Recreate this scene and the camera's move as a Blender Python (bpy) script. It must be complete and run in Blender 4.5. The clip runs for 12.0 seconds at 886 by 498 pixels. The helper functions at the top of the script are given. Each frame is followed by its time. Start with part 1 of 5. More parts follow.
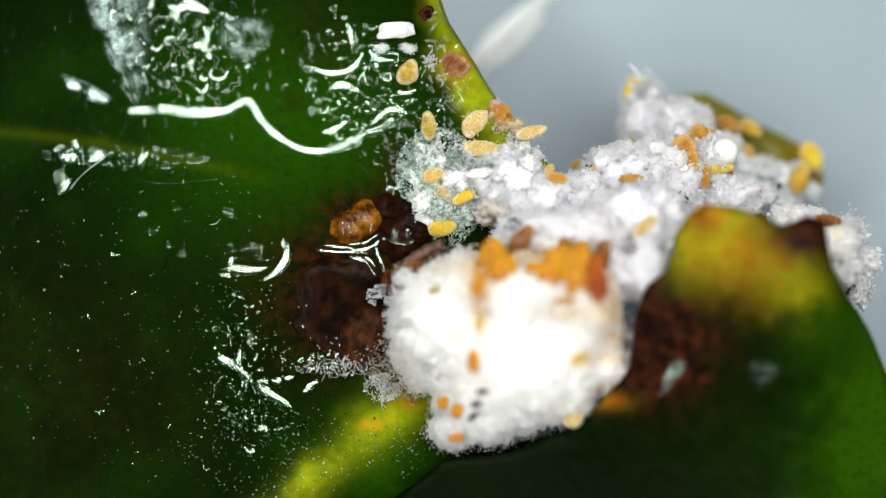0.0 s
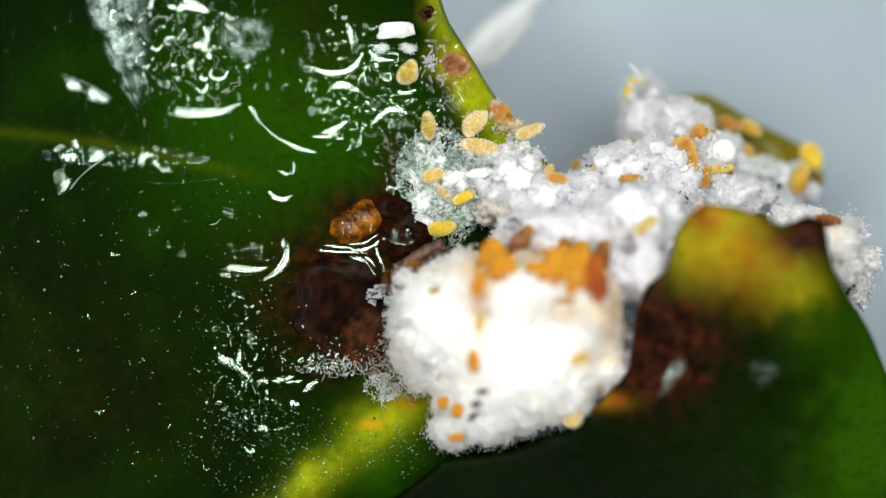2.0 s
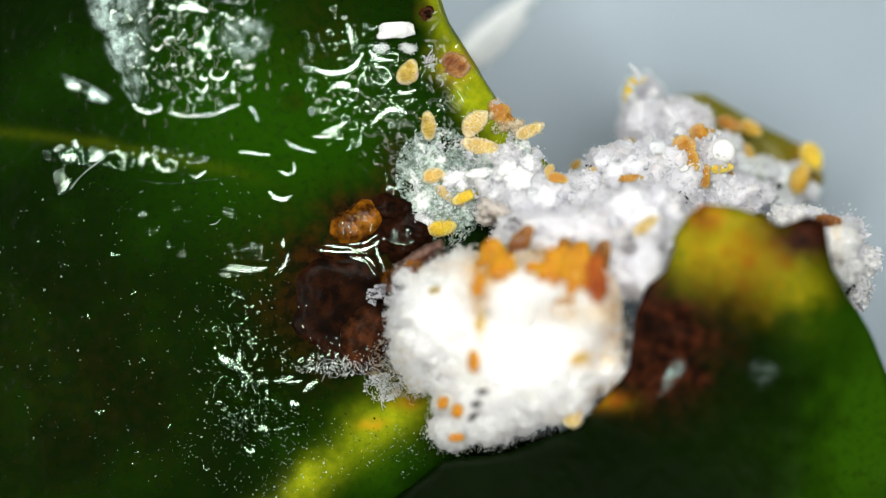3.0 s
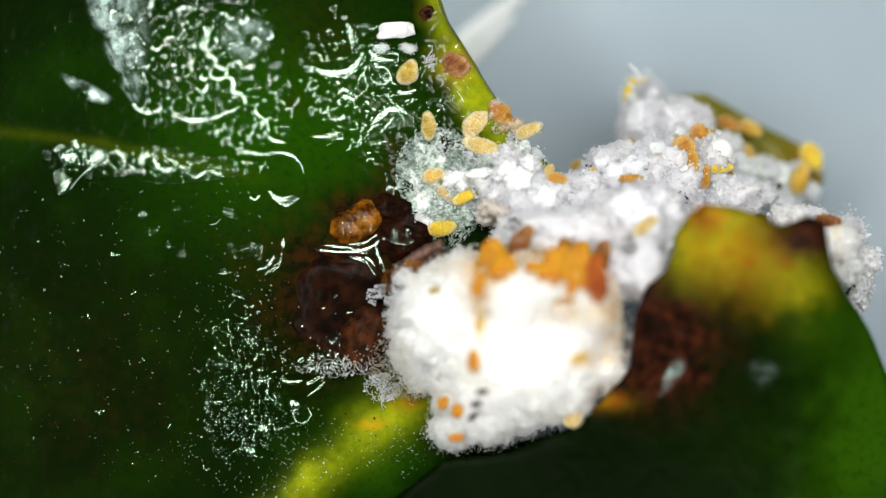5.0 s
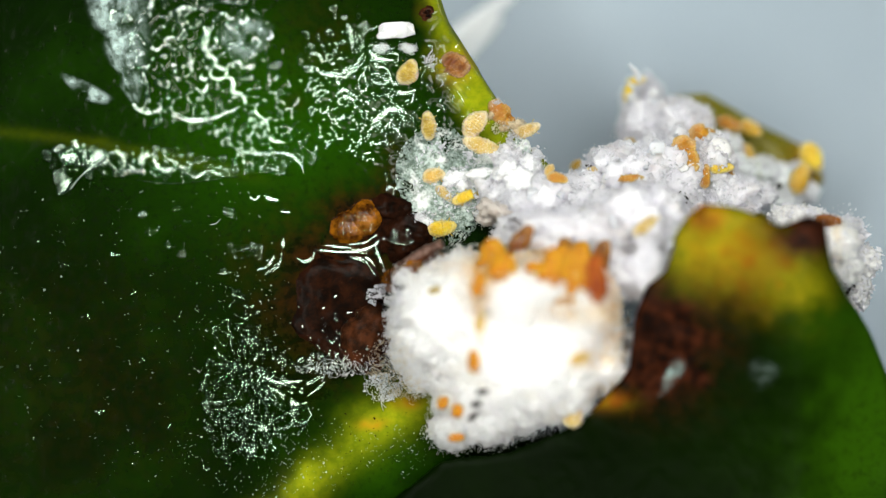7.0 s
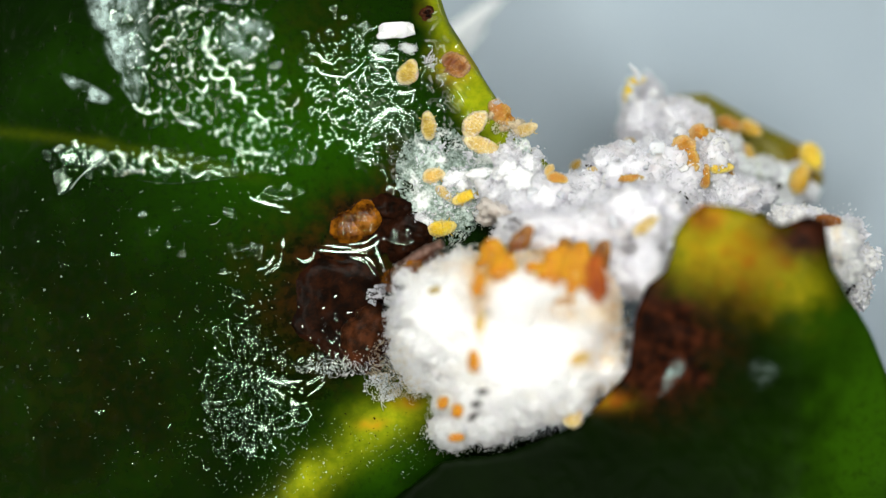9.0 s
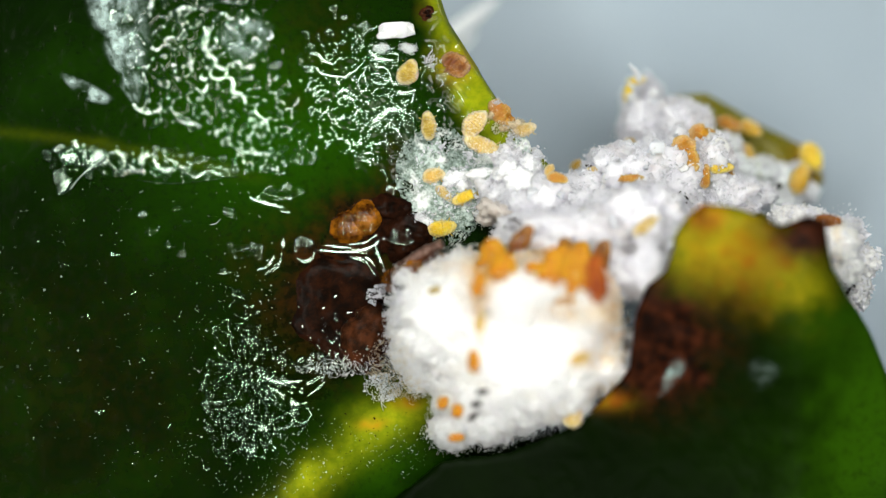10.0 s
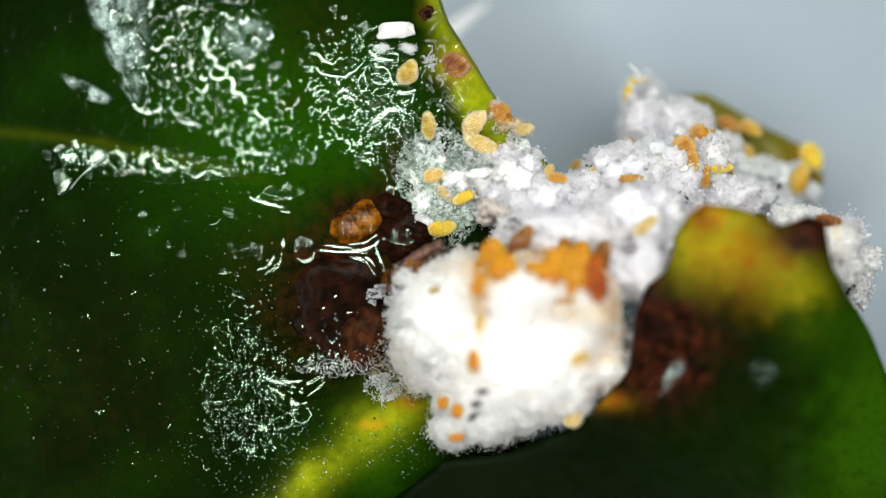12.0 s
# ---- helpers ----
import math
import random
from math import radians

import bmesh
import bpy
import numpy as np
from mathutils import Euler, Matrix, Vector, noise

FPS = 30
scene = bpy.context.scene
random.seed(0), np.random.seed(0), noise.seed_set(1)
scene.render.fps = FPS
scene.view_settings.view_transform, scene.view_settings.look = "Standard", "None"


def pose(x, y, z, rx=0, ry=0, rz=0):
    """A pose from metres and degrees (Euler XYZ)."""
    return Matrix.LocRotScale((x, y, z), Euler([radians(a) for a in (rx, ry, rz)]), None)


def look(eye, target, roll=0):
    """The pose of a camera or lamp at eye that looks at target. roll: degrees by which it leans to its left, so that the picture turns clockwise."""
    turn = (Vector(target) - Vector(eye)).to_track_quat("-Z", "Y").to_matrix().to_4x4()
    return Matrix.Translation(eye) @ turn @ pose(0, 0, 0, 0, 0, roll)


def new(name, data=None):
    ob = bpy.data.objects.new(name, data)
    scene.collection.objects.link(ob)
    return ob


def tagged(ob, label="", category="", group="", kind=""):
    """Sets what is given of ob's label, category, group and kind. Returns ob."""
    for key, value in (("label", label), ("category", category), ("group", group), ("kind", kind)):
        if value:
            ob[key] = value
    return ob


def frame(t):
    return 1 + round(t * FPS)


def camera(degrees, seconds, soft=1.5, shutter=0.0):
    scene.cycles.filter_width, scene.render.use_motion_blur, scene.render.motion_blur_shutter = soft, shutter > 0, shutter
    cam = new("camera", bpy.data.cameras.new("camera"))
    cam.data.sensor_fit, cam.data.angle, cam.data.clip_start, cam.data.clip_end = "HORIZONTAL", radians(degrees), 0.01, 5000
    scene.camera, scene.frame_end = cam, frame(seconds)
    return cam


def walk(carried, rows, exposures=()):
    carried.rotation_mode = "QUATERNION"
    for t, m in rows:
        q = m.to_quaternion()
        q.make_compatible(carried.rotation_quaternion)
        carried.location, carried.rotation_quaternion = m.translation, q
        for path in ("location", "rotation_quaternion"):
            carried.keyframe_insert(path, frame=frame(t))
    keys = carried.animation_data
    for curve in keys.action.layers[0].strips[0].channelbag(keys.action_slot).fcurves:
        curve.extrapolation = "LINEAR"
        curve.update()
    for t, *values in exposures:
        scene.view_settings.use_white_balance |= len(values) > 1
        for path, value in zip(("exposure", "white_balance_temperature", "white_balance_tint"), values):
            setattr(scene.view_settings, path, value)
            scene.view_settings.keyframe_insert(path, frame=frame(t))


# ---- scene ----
cam = camera(6.0, 12.0, soft=1.25)
EYE = (0.0, 0.0, 0.0763)
walk(cam, [(0.0, pose(*EYE)), (12.0, pose(*EYE))])
cam.data.dof.use_dof = True
cam.data.dof.focus_distance = 0.0763
cam.data.dof.aperture_fstop = 62.0

# ---- light: soft room light and the sixteen small lamps of a microscope ring round the lens ----
world = bpy.data.worlds.new("room")
world.use_nodes = True
scene.world = world
world.node_tree.nodes["Background"].inputs["Color"].default_value = (0.80, 0.90, 1.0, 1)
world.node_tree.nodes["Background"].inputs["Strength"].default_value = 0.045

LAMP_AIM = (0.0005, 0.0004, 0.0)
LAMP_TILT, LAMP_AWAY = 29.0, 0.066
for k in range(16):
    lamp_turn = 22.5 * k
    lamp_power = 1.0 + 0.5 * math.sin(radians(lamp_turn)) + (0.5 if k == 4 else 0.0)
    lamp = bpy.data.lights.new("ring_lamp", "SPOT")
    lamp.energy = 0.053 * lamp_power
    lamp.color = (1.0, 1.0, 0.925)
    lamp.shadow_soft_size = 0.0085
    lamp.spot_size, lamp.spot_blend = radians(13.2), 1.0
    lamp_at = (LAMP_AIM[0] + LAMP_AWAY * math.sin(radians(LAMP_TILT)) * math.cos(radians(lamp_turn)),
               LAMP_AIM[1] + LAMP_AWAY * math.sin(radians(LAMP_TILT)) * math.sin(radians(lamp_turn)),
               LAMP_AWAY * math.cos(radians(LAMP_TILT)))
    new("ring_lamp", lamp).matrix_world = look(lamp_at, LAMP_AIM)
scene.view_settings.exposure = 0.0


# ---- materials ----
class Nodes:
    """A short hand for node trees; coordinates come in millimetres."""

    def __init__(self, name):
        self.mat = bpy.data.materials.new(name)
        self.mat.use_nodes = True
        self.tree = self.mat.node_tree
        self.bsdf = self.tree.nodes["Principled BSDF"]
        self.out = self.tree.nodes["Material Output"]
        coords = self.tree.nodes.new("ShaderNodeTexCoord")
        scaled = self.tree.nodes.new("ShaderNodeVectorMath")
        scaled.operation = "SCALE"
        scaled.inputs["Scale"].default_value = 1000.0
        self.link(coords.outputs["Object"], scaled.inputs[0])
        self.mm = scaled.outputs[0]

    def link(self, a, b):
        self.tree.links.new(a, b)

    def put(self, socket, value):
        if isinstance(value, bpy.types.NodeSocket):
            self.link(value, socket)
        elif isinstance(value, (tuple, list)) and len(value) == 3 and socket.type == "RGBA":
            socket.default_value = (*value, 1)
        else:
            socket.default_value = value

    def noise(self, scale, detail=4.0, rough=0.55, kind="fac"):
        n = self.tree.nodes.new("ShaderNodeTexNoise")
        n.inputs["Scale"].default_value = scale
        n.inputs["Detail"].default_value = detail
        n.inputs["Roughness"].default_value = rough
        self.link(self.mm, n.inputs["Vector"])
        return n.outputs["Fac" if kind == "fac" else "Color"]

    def cells(self, scale, feature="F1"):
        n = self.tree.nodes.new("ShaderNodeTexVoronoi")
        n.feature = feature
        n.inputs["Scale"].default_value = scale
        self.link(self.mm, n.inputs["Vector"])
        return n.outputs["Distance"]

    def ramp(self, fac, lo, hi, a=0.0, b=1.0):
        n = self.tree.nodes.new("ShaderNodeMapRange")
        n.interpolation_type = "SMOOTHSTEP"
        self.link(fac, n.inputs["Value"])
        for key, value in (("From Min", lo), ("From Max", hi), ("To Min", a), ("To Max", b)):
            n.inputs[key].default_value = value
        return n.outputs["Result"]

    def mix(self, fac, a, b):
        n = self.tree.nodes.new("ShaderNodeMix")
        n.data_type = "RGBA"
        self.put(n.inputs[0], fac)
        self.put(n.inputs[6], a)
        self.put(n.inputs[7], b)
        return n.outputs[2]

    def math(self, op, a, b):
        n = self.tree.nodes.new("ShaderNodeMath")
        n.operation = op
        self.put(n.inputs[0], a)
        self.put(n.inputs[1], b)
        return n.outputs[0]

    def attribute(self, name):
        n = self.tree.nodes.new("ShaderNodeAttribute")
        n.attribute_name = name
        return n.outputs["Fac"]

    def island(self):
        return self.tree.nodes.new("ShaderNodeNewGeometry").outputs["Random Per Island"]

    def bump(self, height, strength, depth_mm, after=None):
        n = self.tree.nodes.new("ShaderNodeBump")
        n.inputs["Strength"].default_value = strength
        n.inputs["Distance"].default_value = depth_mm * 0.001
        self.link(height, n.inputs["Height"])
        if after:
            self.link(after, n.inputs["Normal"])
        return n.outputs["Normal"]

    def surface(self, color, rough, **more):
        self.put(self.bsdf.inputs["Base Color"], color)
        self.put(self.bsdf.inputs["Roughness"], rough)
        for key, value in more.items():
            self.put(self.bsdf.inputs[key.replace("_", " ")], value)
        return self.mat


def leaf_material(name, deep, lighter_green, wet, shine=0.4, ripe=((0.26, 0.285, 0.006), (0.165, 0.215, 0.004)), patchy=0.45, dead=(0.026, 0.008, 0.002)):
    n = Nodes(name)
    big, small = n.noise(0.9, 3), n.noise(14, 5, 0.65)
    green = n.mix(n.math("MAXIMUM", n.ramp(big, 0.40, 0.85, 0.0, patchy), n.attribute("lighter_green")), deep, lighter_green)
    green = n.mix(n.ramp(small, 0.45, 0.8, 0, 0.55), green, tuple(c * 0.45 for c in deep))
    yellow = n.mix(n.ramp(small, 0.3, 0.7), *ripe)
    col = n.mix(n.attribute("yellow"), green, yellow)
    ochre = n.mix(n.ramp(n.noise(7, 4), 0.35, 0.65), (0.42, 0.12, 0.006), (0.44, 0.26, 0.010))
    col = n.mix(n.attribute("ochre"), col, ochre)
    brown = n.mix(n.ramp(n.noise(9, 5), 0.35, 0.7), (0.005, 0.002, 0.0012), dead)
    col = n.mix(n.attribute("brown"), col, brown)
    col = n.mix(n.ramp(n.noise(30, 2), 0.70, 0.78, 0, 0.7), col, tuple(c * 0.25 for c in deep))
    bumps = n.bump(n.noise(26, 3, 0.5), 0.6, 0.0014)
    bumps = n.bump(n.noise(80, 2), 0.5, 0.0004, bumps)
    return n.surface(col, n.ramp(small, 0.3, 0.8, wet, wet + 0.07), Normal=bumps, IOR=1.42, Specular_IOR_Level=shine)


def wax_material(name, tint, dirt, grain, deep=0.8, rough=0.55, reach=0.20, relief=0.009, stained=False):
    n = Nodes(name)
    col = n.mix(n.ramp(n.noise(grain, 5, 0.7), 0.3, 0.75), tint, tuple(c * 0.90 for c in tint))
    col = n.mix(n.ramp(n.noise(3.0, 5, 0.65), 0.50, 0.74, 0, 0.75), col, dirt)
    col = n.mix(n.ramp(n.island(), 0.0, 1.0, 0, 0.14), col, tuple(c * 0.75 for c in tint))
    if stained:
        honey = n.mix(n.ramp(n.noise(5, 4), 0.35, 0.65), (0.74, 0.52, 0.24), (0.62, 0.34, 0.10))
        col = n.mix(n.math("MULTIPLY", n.attribute("stain"), n.ramp(n.noise(6, 4, 0.6), 0.25, 0.6, 0.35, 1.0)), col, honey)
    bumps = n.bump(n.noise(grain * 2.2, 4, 0.7), 0.9, relief)
    return n.surface(col, rough, Normal=bumps, Subsurface_Weight=deep, Subsurface_Radius=(reach * 1e-3, reach * 0.97e-3, reach * 1e-3), Subsurface_Scale=1.0)


def mould_material():
    n = Nodes("grey_green_mould")
    col = n.mix(n.ramp(n.noise(24, 5, 0.7), 0.36, 0.66), (0.085, 0.130, 0.090), (0.50, 0.59, 0.56))
    col = n.mix(n.ramp(n.noise(6, 3), 0.50, 0.66), col, (0.76, 0.78, 0.77))
    col = n.mix(n.ramp(n.island(), 0.0, 1.0, 0, 0.5), col, (0.18, 0.25, 0.22))
    return n.surface(col, 0.45, Normal=n.bump(n.noise(50, 4, 0.7), 0.9, 0.015))


def insect_material(name, a, b, powder, gloss=0.35):
    n = Nodes(name)
    col = n.mix(n.ramp(n.noise(12, 3), 0.35, 0.7), a, b)
    col = n.mix(n.ramp(n.noise(55, 4, 0.7), 0.66 - powder * 0.3, 0.74 - powder * 0.22), col, (0.78, 0.74, 0.66))
    axis = n.tree.nodes.new("ShaderNodeSeparateXYZ")
    n.link(n.mm, axis.inputs[0])
    bands = n.math("SINE", n.math("MULTIPLY", axis.outputs[0], 165.0), 0.0)
    col = n.mix(n.ramp(bands, 0.45, 1.0, 0, 0.16), col, tuple(c * 0.6 for c in a))
    if powder > 0:
        pale = n.math("MULTIPLY", n.attribute("edge"), n.ramp(n.noise(24, 3), 0.25, 0.6, 0.3 * min(1, powder * 4), min(0.95, powder * 4)))
        col = n.mix(pale, col, (0.72, 0.62, 0.42))
        col = n.mix(n.ramp(n.noise(17, 3, 0.6), 0.50, 0.72, 0, min(0.55, powder * 2.2)), col, (0.74, 0.62, 0.38))
        col = n.mix(n.ramp(n.noise(26, 2), 0.56, 0.70, 0, 0.5), col, tuple(c * 0.55 for c in a))
    bumps = n.bump(n.noise(34, 4, 0.7), 0.8, 0.012)
    return n.surface(col, gloss, Normal=bumps, Subsurface_Weight=0.6, Subsurface_Radius=(0.10e-3, 0.08e-3, 0.02e-3), Subsurface_Scale=1.0, Specular_IOR_Level=0.3)


def wet_brown_material(name, a, b, rough, shine=0.03, glint=0.0):
    n = Nodes(name)
    col = n.mix(n.ramp(n.noise(7, 5, 0.65), 0.35, 0.7), a, b)
    col = n.mix(n.ramp(n.noise(40, 3), 0.62, 0.75, 0, 0.5), col, tuple(min(1, c * 2.2) for c in b))
    bumps = n.bump(n.noise(9, 4, 0.6), 0.6, 0.006)
    if glint:
        bumps = n.bump(n.noise(38, 3, 0.6), glint, 0.006, bumps)
    return n.surface(col, rough, Normal=bumps, IOR=1.4, Specular_IOR_Level=shine)


def water_material(name, ior, lo, hi):
    n = Nodes(name)
    clear = n.tree.nodes.new("ShaderNodeBsdfTransparent")
    clear.inputs["Color"].default_value = (0.97, 0.985, 0.97, 1)
    gloss = n.tree.nodes.new("ShaderNodeBsdfGlossy")
    gloss.inputs["Color"].default_value = (0.80, 1.0, 0.86, 1)
    n.link(n.ramp(n.noise(5, 3), 0.35, 0.7, lo, hi), gloss.inputs["Roughness"])
    fresnel = n.tree.nodes.new("ShaderNodeFresnel")
    fresnel.inputs["IOR"].default_value = ior
    both = n.tree.nodes.new("ShaderNodeMixShader")
    n.link(fresnel.outputs[0], both.inputs[0])
    n.link(clear.outputs[0], both.inputs[1])
    n.link(gloss.outputs[0], both.inputs[2])
    n.link(both.outputs[0], n.out.inputs["Surface"])
    return n.mat


def film_material():
    n = Nodes("whitish_film")
    clear = n.tree.nodes.new("ShaderNodeBsdfTransparent")
    both = n.tree.nodes.new("ShaderNodeMixShader")
    streaks = n.math("MULTIPLY", n.math("MULTIPLY", n.ramp(n.noise(11, 5, 0.65), 0.30, 0.75), n.ramp(n.noise(2.6, 3, 0.6), 0.22, 0.55)), n.attribute("cover"))
    n.link(streaks, both.inputs[0])
    n.link(clear.outputs[0], both.inputs[1])
    n.surface((0.52, 0.70, 0.66), 0.4, Normal=n.bump(n.noise(20, 3), 0.5, 0.006))
    n.link(n.bsdf.outputs[0], both.inputs[2])
    n.link(both.outputs[0], n.out.inputs["Surface"])
    return n.mat


def plate_material():
    n = Nodes("pale_grey_plate")
    col = n.mix(n.ramp(n.noise(0.25, 3), 0.3, 0.7), (0.212, 0.268, 0.322), (0.245, 0.300, 0.352))
    return n.surface(col, 0.5, Normal=n.bump(n.noise(8, 3), 0.2, 0.01))


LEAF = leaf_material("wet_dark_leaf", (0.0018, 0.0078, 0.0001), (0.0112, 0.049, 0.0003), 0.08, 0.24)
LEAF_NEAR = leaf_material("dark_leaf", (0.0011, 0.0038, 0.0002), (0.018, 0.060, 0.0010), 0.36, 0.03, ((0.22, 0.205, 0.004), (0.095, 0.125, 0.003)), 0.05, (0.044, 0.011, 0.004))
LEAF_FAR = leaf_material("olive_leaf", (0.075, 0.080, 0.006), (0.15, 0.135, 0.008), 0.3, 0.3, ((0.24, 0.19, 0.010), (0.16, 0.13, 0.006)))
WAX = wax_material("white_wax", (0.765, 0.755, 0.825), (0.60, 0.53, 0.53), 9, 0.95, reach=0.34, relief=0.006)
WAX_CRYSTAL = wax_material("wax_crystal", (0.80, 0.80, 0.87), (0.66, 0.62, 0.62), 30, 0.5, 0.22)
WAX_WOOL = wax_material("woolly_wax", (0.90, 0.91, 0.95), (0.90, 0.86, 0.80), 20, 0.6)
WAX_CREAM = wax_material("cream_wax", (0.93, 0.925, 0.93), (0.90, 0.85, 0.77), 10, 0.95, reach=0.6, stained=True)
WAX_TAN = wax_material("tan_wax", (0.60, 0.47, 0.30), (0.42, 0.26, 0.10), 14)
WAX_GREY = mould_material()
YELLOW = insect_material("yellow_shell", (0.58, 0.38, 0.006), (0.64, 0.50, 0.04), 0.12)
PEACH = insect_material("peach_shell", (0.52, 0.32, 0.06), (0.62, 0.45, 0.16), 0.25)
PALE = insect_material("pale_yellow_shell", (0.30, 0.20, 0.016), (0.46, 0.34, 0.06), 0.2)
GOLD = insect_material("gold_shell", (0.42, 0.235, 0.006), (0.54, 0.36, 0.04), 0.08)
ORANGE = insect_material("orange_shell", (0.36, 0.145, 0.003), (0.52, 0.28, 0.016), 0.10)
UMBER = insect_material("umber_shell", (0.13, 0.036, 0.003), (0.27, 0.10, 0.008), 0.05, 0.25)
DULL_AMBER = insect_material("dull_amber_shell", (0.30, 0.115, 0.006), (0.44, 0.23, 0.03), 0.06, 0.22)
POWDERED = insect_material("powdered_orange_shell", (0.46, 0.31, 0.07), (0.56, 0.42, 0.16), 0.42, 0.45)
RUST = insect_material("rust_shell", (0.21, 0.030, 0.0003), (0.36, 0.092, 0.0008), -0.6, 0.7)
AMBER_SHELL = insect_material("amber_orange_shell", (0.42, 0.14, 0.0005), (0.54, 0.28, 0.0015), -0.6, 0.55)
WAX_DUN = wax_material("dun_wax", (0.56, 0.50, 0.46), (0.34, 0.30, 0.27), 26)
PALE_DUST = wax_material("pale_shell_dust", (0.70, 0.57, 0.36), (0.62, 0.46, 0.22), 30)
WAX_STAIN = wax_material("tan_stained_wax", (0.66, 0.53, 0.36), (0.50, 0.31, 0.12), 8)
WAX_FROST = wax_material("frosted_wax", (0.70, 0.74, 0.76), (0.22, 0.28, 0.10), 7, 0.8)
WAX_GLASS = wax_material("glassy_wax", (0.84, 0.83, 0.84), (0.74, 0.70, 0.67), 24, 0.9, 0.12)
WAX_ICE = wax_material("icy_wax", (0.76, 0.79, 0.90), (0.66, 0.66, 0.74), 12, 0.95, 0.2, 0.30, 0.016)
BARK = wet_brown_material("wet_dark_brown_tissue", (0.0035, 0.0019, 0.0013), (0.019, 0.0062, 0.0029), 0.24)
BARK_RED = wet_brown_material("wet_red_brown_tissue", (0.010, 0.0045, 0.0025), (0.062, 0.019, 0.007), 0.3)
AMBER = wet_brown_material("wet_amber_shell", (0.030, 0.008, 0.0008), (0.27, 0.095, 0.004), 0.12, 0.4, 0.9)
SCALE = wet_brown_material("papery_pink_brown_tissue", (0.045, 0.021, 0.014), (0.17, 0.10, 0.08), 0.4, 0.2)
WATER = water_material("clear_sticky_water", 1.56, 0.03, 0.08)
WATER_MILKY = water_material("cloudy_sticky_water", 1.46, 0.05, 0.14)
FILM = film_material()
PALE_STREAK = wax_material("pale_streak", (0.70, 0.74, 0.77), (0.64, 0.69, 0.73), 4)
MILK = wax_material("milky_drop", (0.88, 0.87, 0.86), (0.86, 0.84, 0.80), 4)
PLATE = plate_material()


# ---- geometry helpers: the plan grid has 196 units to the millimetre, u to the right, v to the front, z in millimetres ----
def mm(u, v, z=0.0):
    return np.stack(np.broadcast_arrays((np.asarray(u, float) - 784) / 196, (441 - np.asarray(v, float)) / 196, np.asarray(z, float)), -1)


def vnoise(p, seed=0):
    """Smooth value noise in 0..1 for points p (n, 3)."""
    i = np.floor(p).astype(np.int64)
    f = p - i
    f = f * f * (3 - 2 * f)
    total = np.zeros(len(p))
    for dx in (0, 1):
        for dy in (0, 1):
            for dz in (0, 1):
                h = (i[:, 0] + dx) * 374761393 + (i[:, 1] + dy) * 668265263 + (i[:, 2] + dz) * 2147483647 + seed * 974634777
                h = (h ^ (h >> 13)) * 1274126177 & 0xFFFFFFFF
                h = (h ^ (h >> 16)) & 0xFFFF
                w = (f[:, 0] if dx else 1 - f[:, 0]) * (f[:, 1] if dy else 1 - f[:, 1]) * (f[:, 2] if dz else 1 - f[:, 2])
                total += w * h / 65535.0
    return total


def fbm(p, octaves=4, seed=0, gain=0.5):
    total, size, norm = np.zeros(len(p)), 1.0, 0.0
    for k in range(octaves):
        total += size * vnoise(p * 2.0 ** k, seed + k)
        norm += size
        size *= gain
    return total / norm


def soft(x):
    x = np.clip(x, 0, 1)
    return x * x * (3 - 2 * x)


def empty(name, label, category, group="", kind="", at=(0, 0, 0)):
    ob = new(name)
    ob.empty_display_size = 0.0002
    ob.location = Vector(at) * 0.001
    return tagged(ob, label, category, group, kind)


def part(name, verts, faces, material, parent=None, label="", smooth=True, origin=(0, 0, 0)):
    """One mesh object from points in millimetres, given about origin."""
    mesh = bpy.data.meshes.new(name)
    verts = (np.asarray(verts, float) - np.asarray(origin, float)) * 0.001
    mesh.from_pydata(verts.tolist(), [], [tuple(f) for f in (faces.tolist() if isinstance(faces, np.ndarray) else faces)])
    mesh.materials.append(material)
    mesh.shade_smooth() if smooth else mesh.shade_flat()
    ob = new(name, mesh)
    if parent:
        ob.parent = parent
    else:
        ob.location = Vector(origin) * 0.001
    return tagged(ob, label)


ICO = {}


def ico(level):
    if level not in ICO:
        bm = bmesh.new()
        bmesh.ops.create_icosphere(bm, subdivisions=level, radius=1)
        bm.verts.ensure_lookup_table()
        ICO[level] = (np.array([v.co[:] for v in bm.verts]), np.array([[v.index for v in f.verts] for f in bm.faces]))
        bm.free()
    return ICO[level]


def joined(pieces):
    verts, faces, base = [], [], 0
    for v, f in pieces:
        verts.append(np.asarray(v))
        faces.extend((np.asarray(f) + base).tolist() if isinstance(f, np.ndarray) else [tuple(i + base for i in g) for g in f])
        base += len(v)
    return np.concatenate(verts), faces


def clump(u, v, z, ru, rv, rz, level=4, rough=0.35, freq=2.2, turn=0.0, seed=0, fine=0.0):
    """A lumpy body round (u, v, z): radii ru, rv in plan units, rz in millimetres."""
    s, f = ico(level)
    d = 1 + rough * (fbm(s * np.array((ru, rv, rz * 196)) / math.sqrt(ru * rv) * freq + seed * 7.3 + 20, 5, seed, 0.55) - 0.5) * 2
    if fine:
        d = d + fine * (fbm(s * np.array((ru, rv, rz * 196)) / 6.0 + seed * 3.1 + 50, 3, seed + 9, 0.7) - 0.5) * 2 * 60 / math.sqrt(ru * rv)
    p = s * d[:, None] * np.array((ru / 196, rv / 196, rz))
    c, k = math.cos(radians(turn)), math.sin(radians(turn))
    p = np.stack((p[:, 0] * c - p[:, 1] * k, p[:, 0] * k + p[:, 1] * c, p[:, 2]), -1)
    return p + mm(u, v, z), f


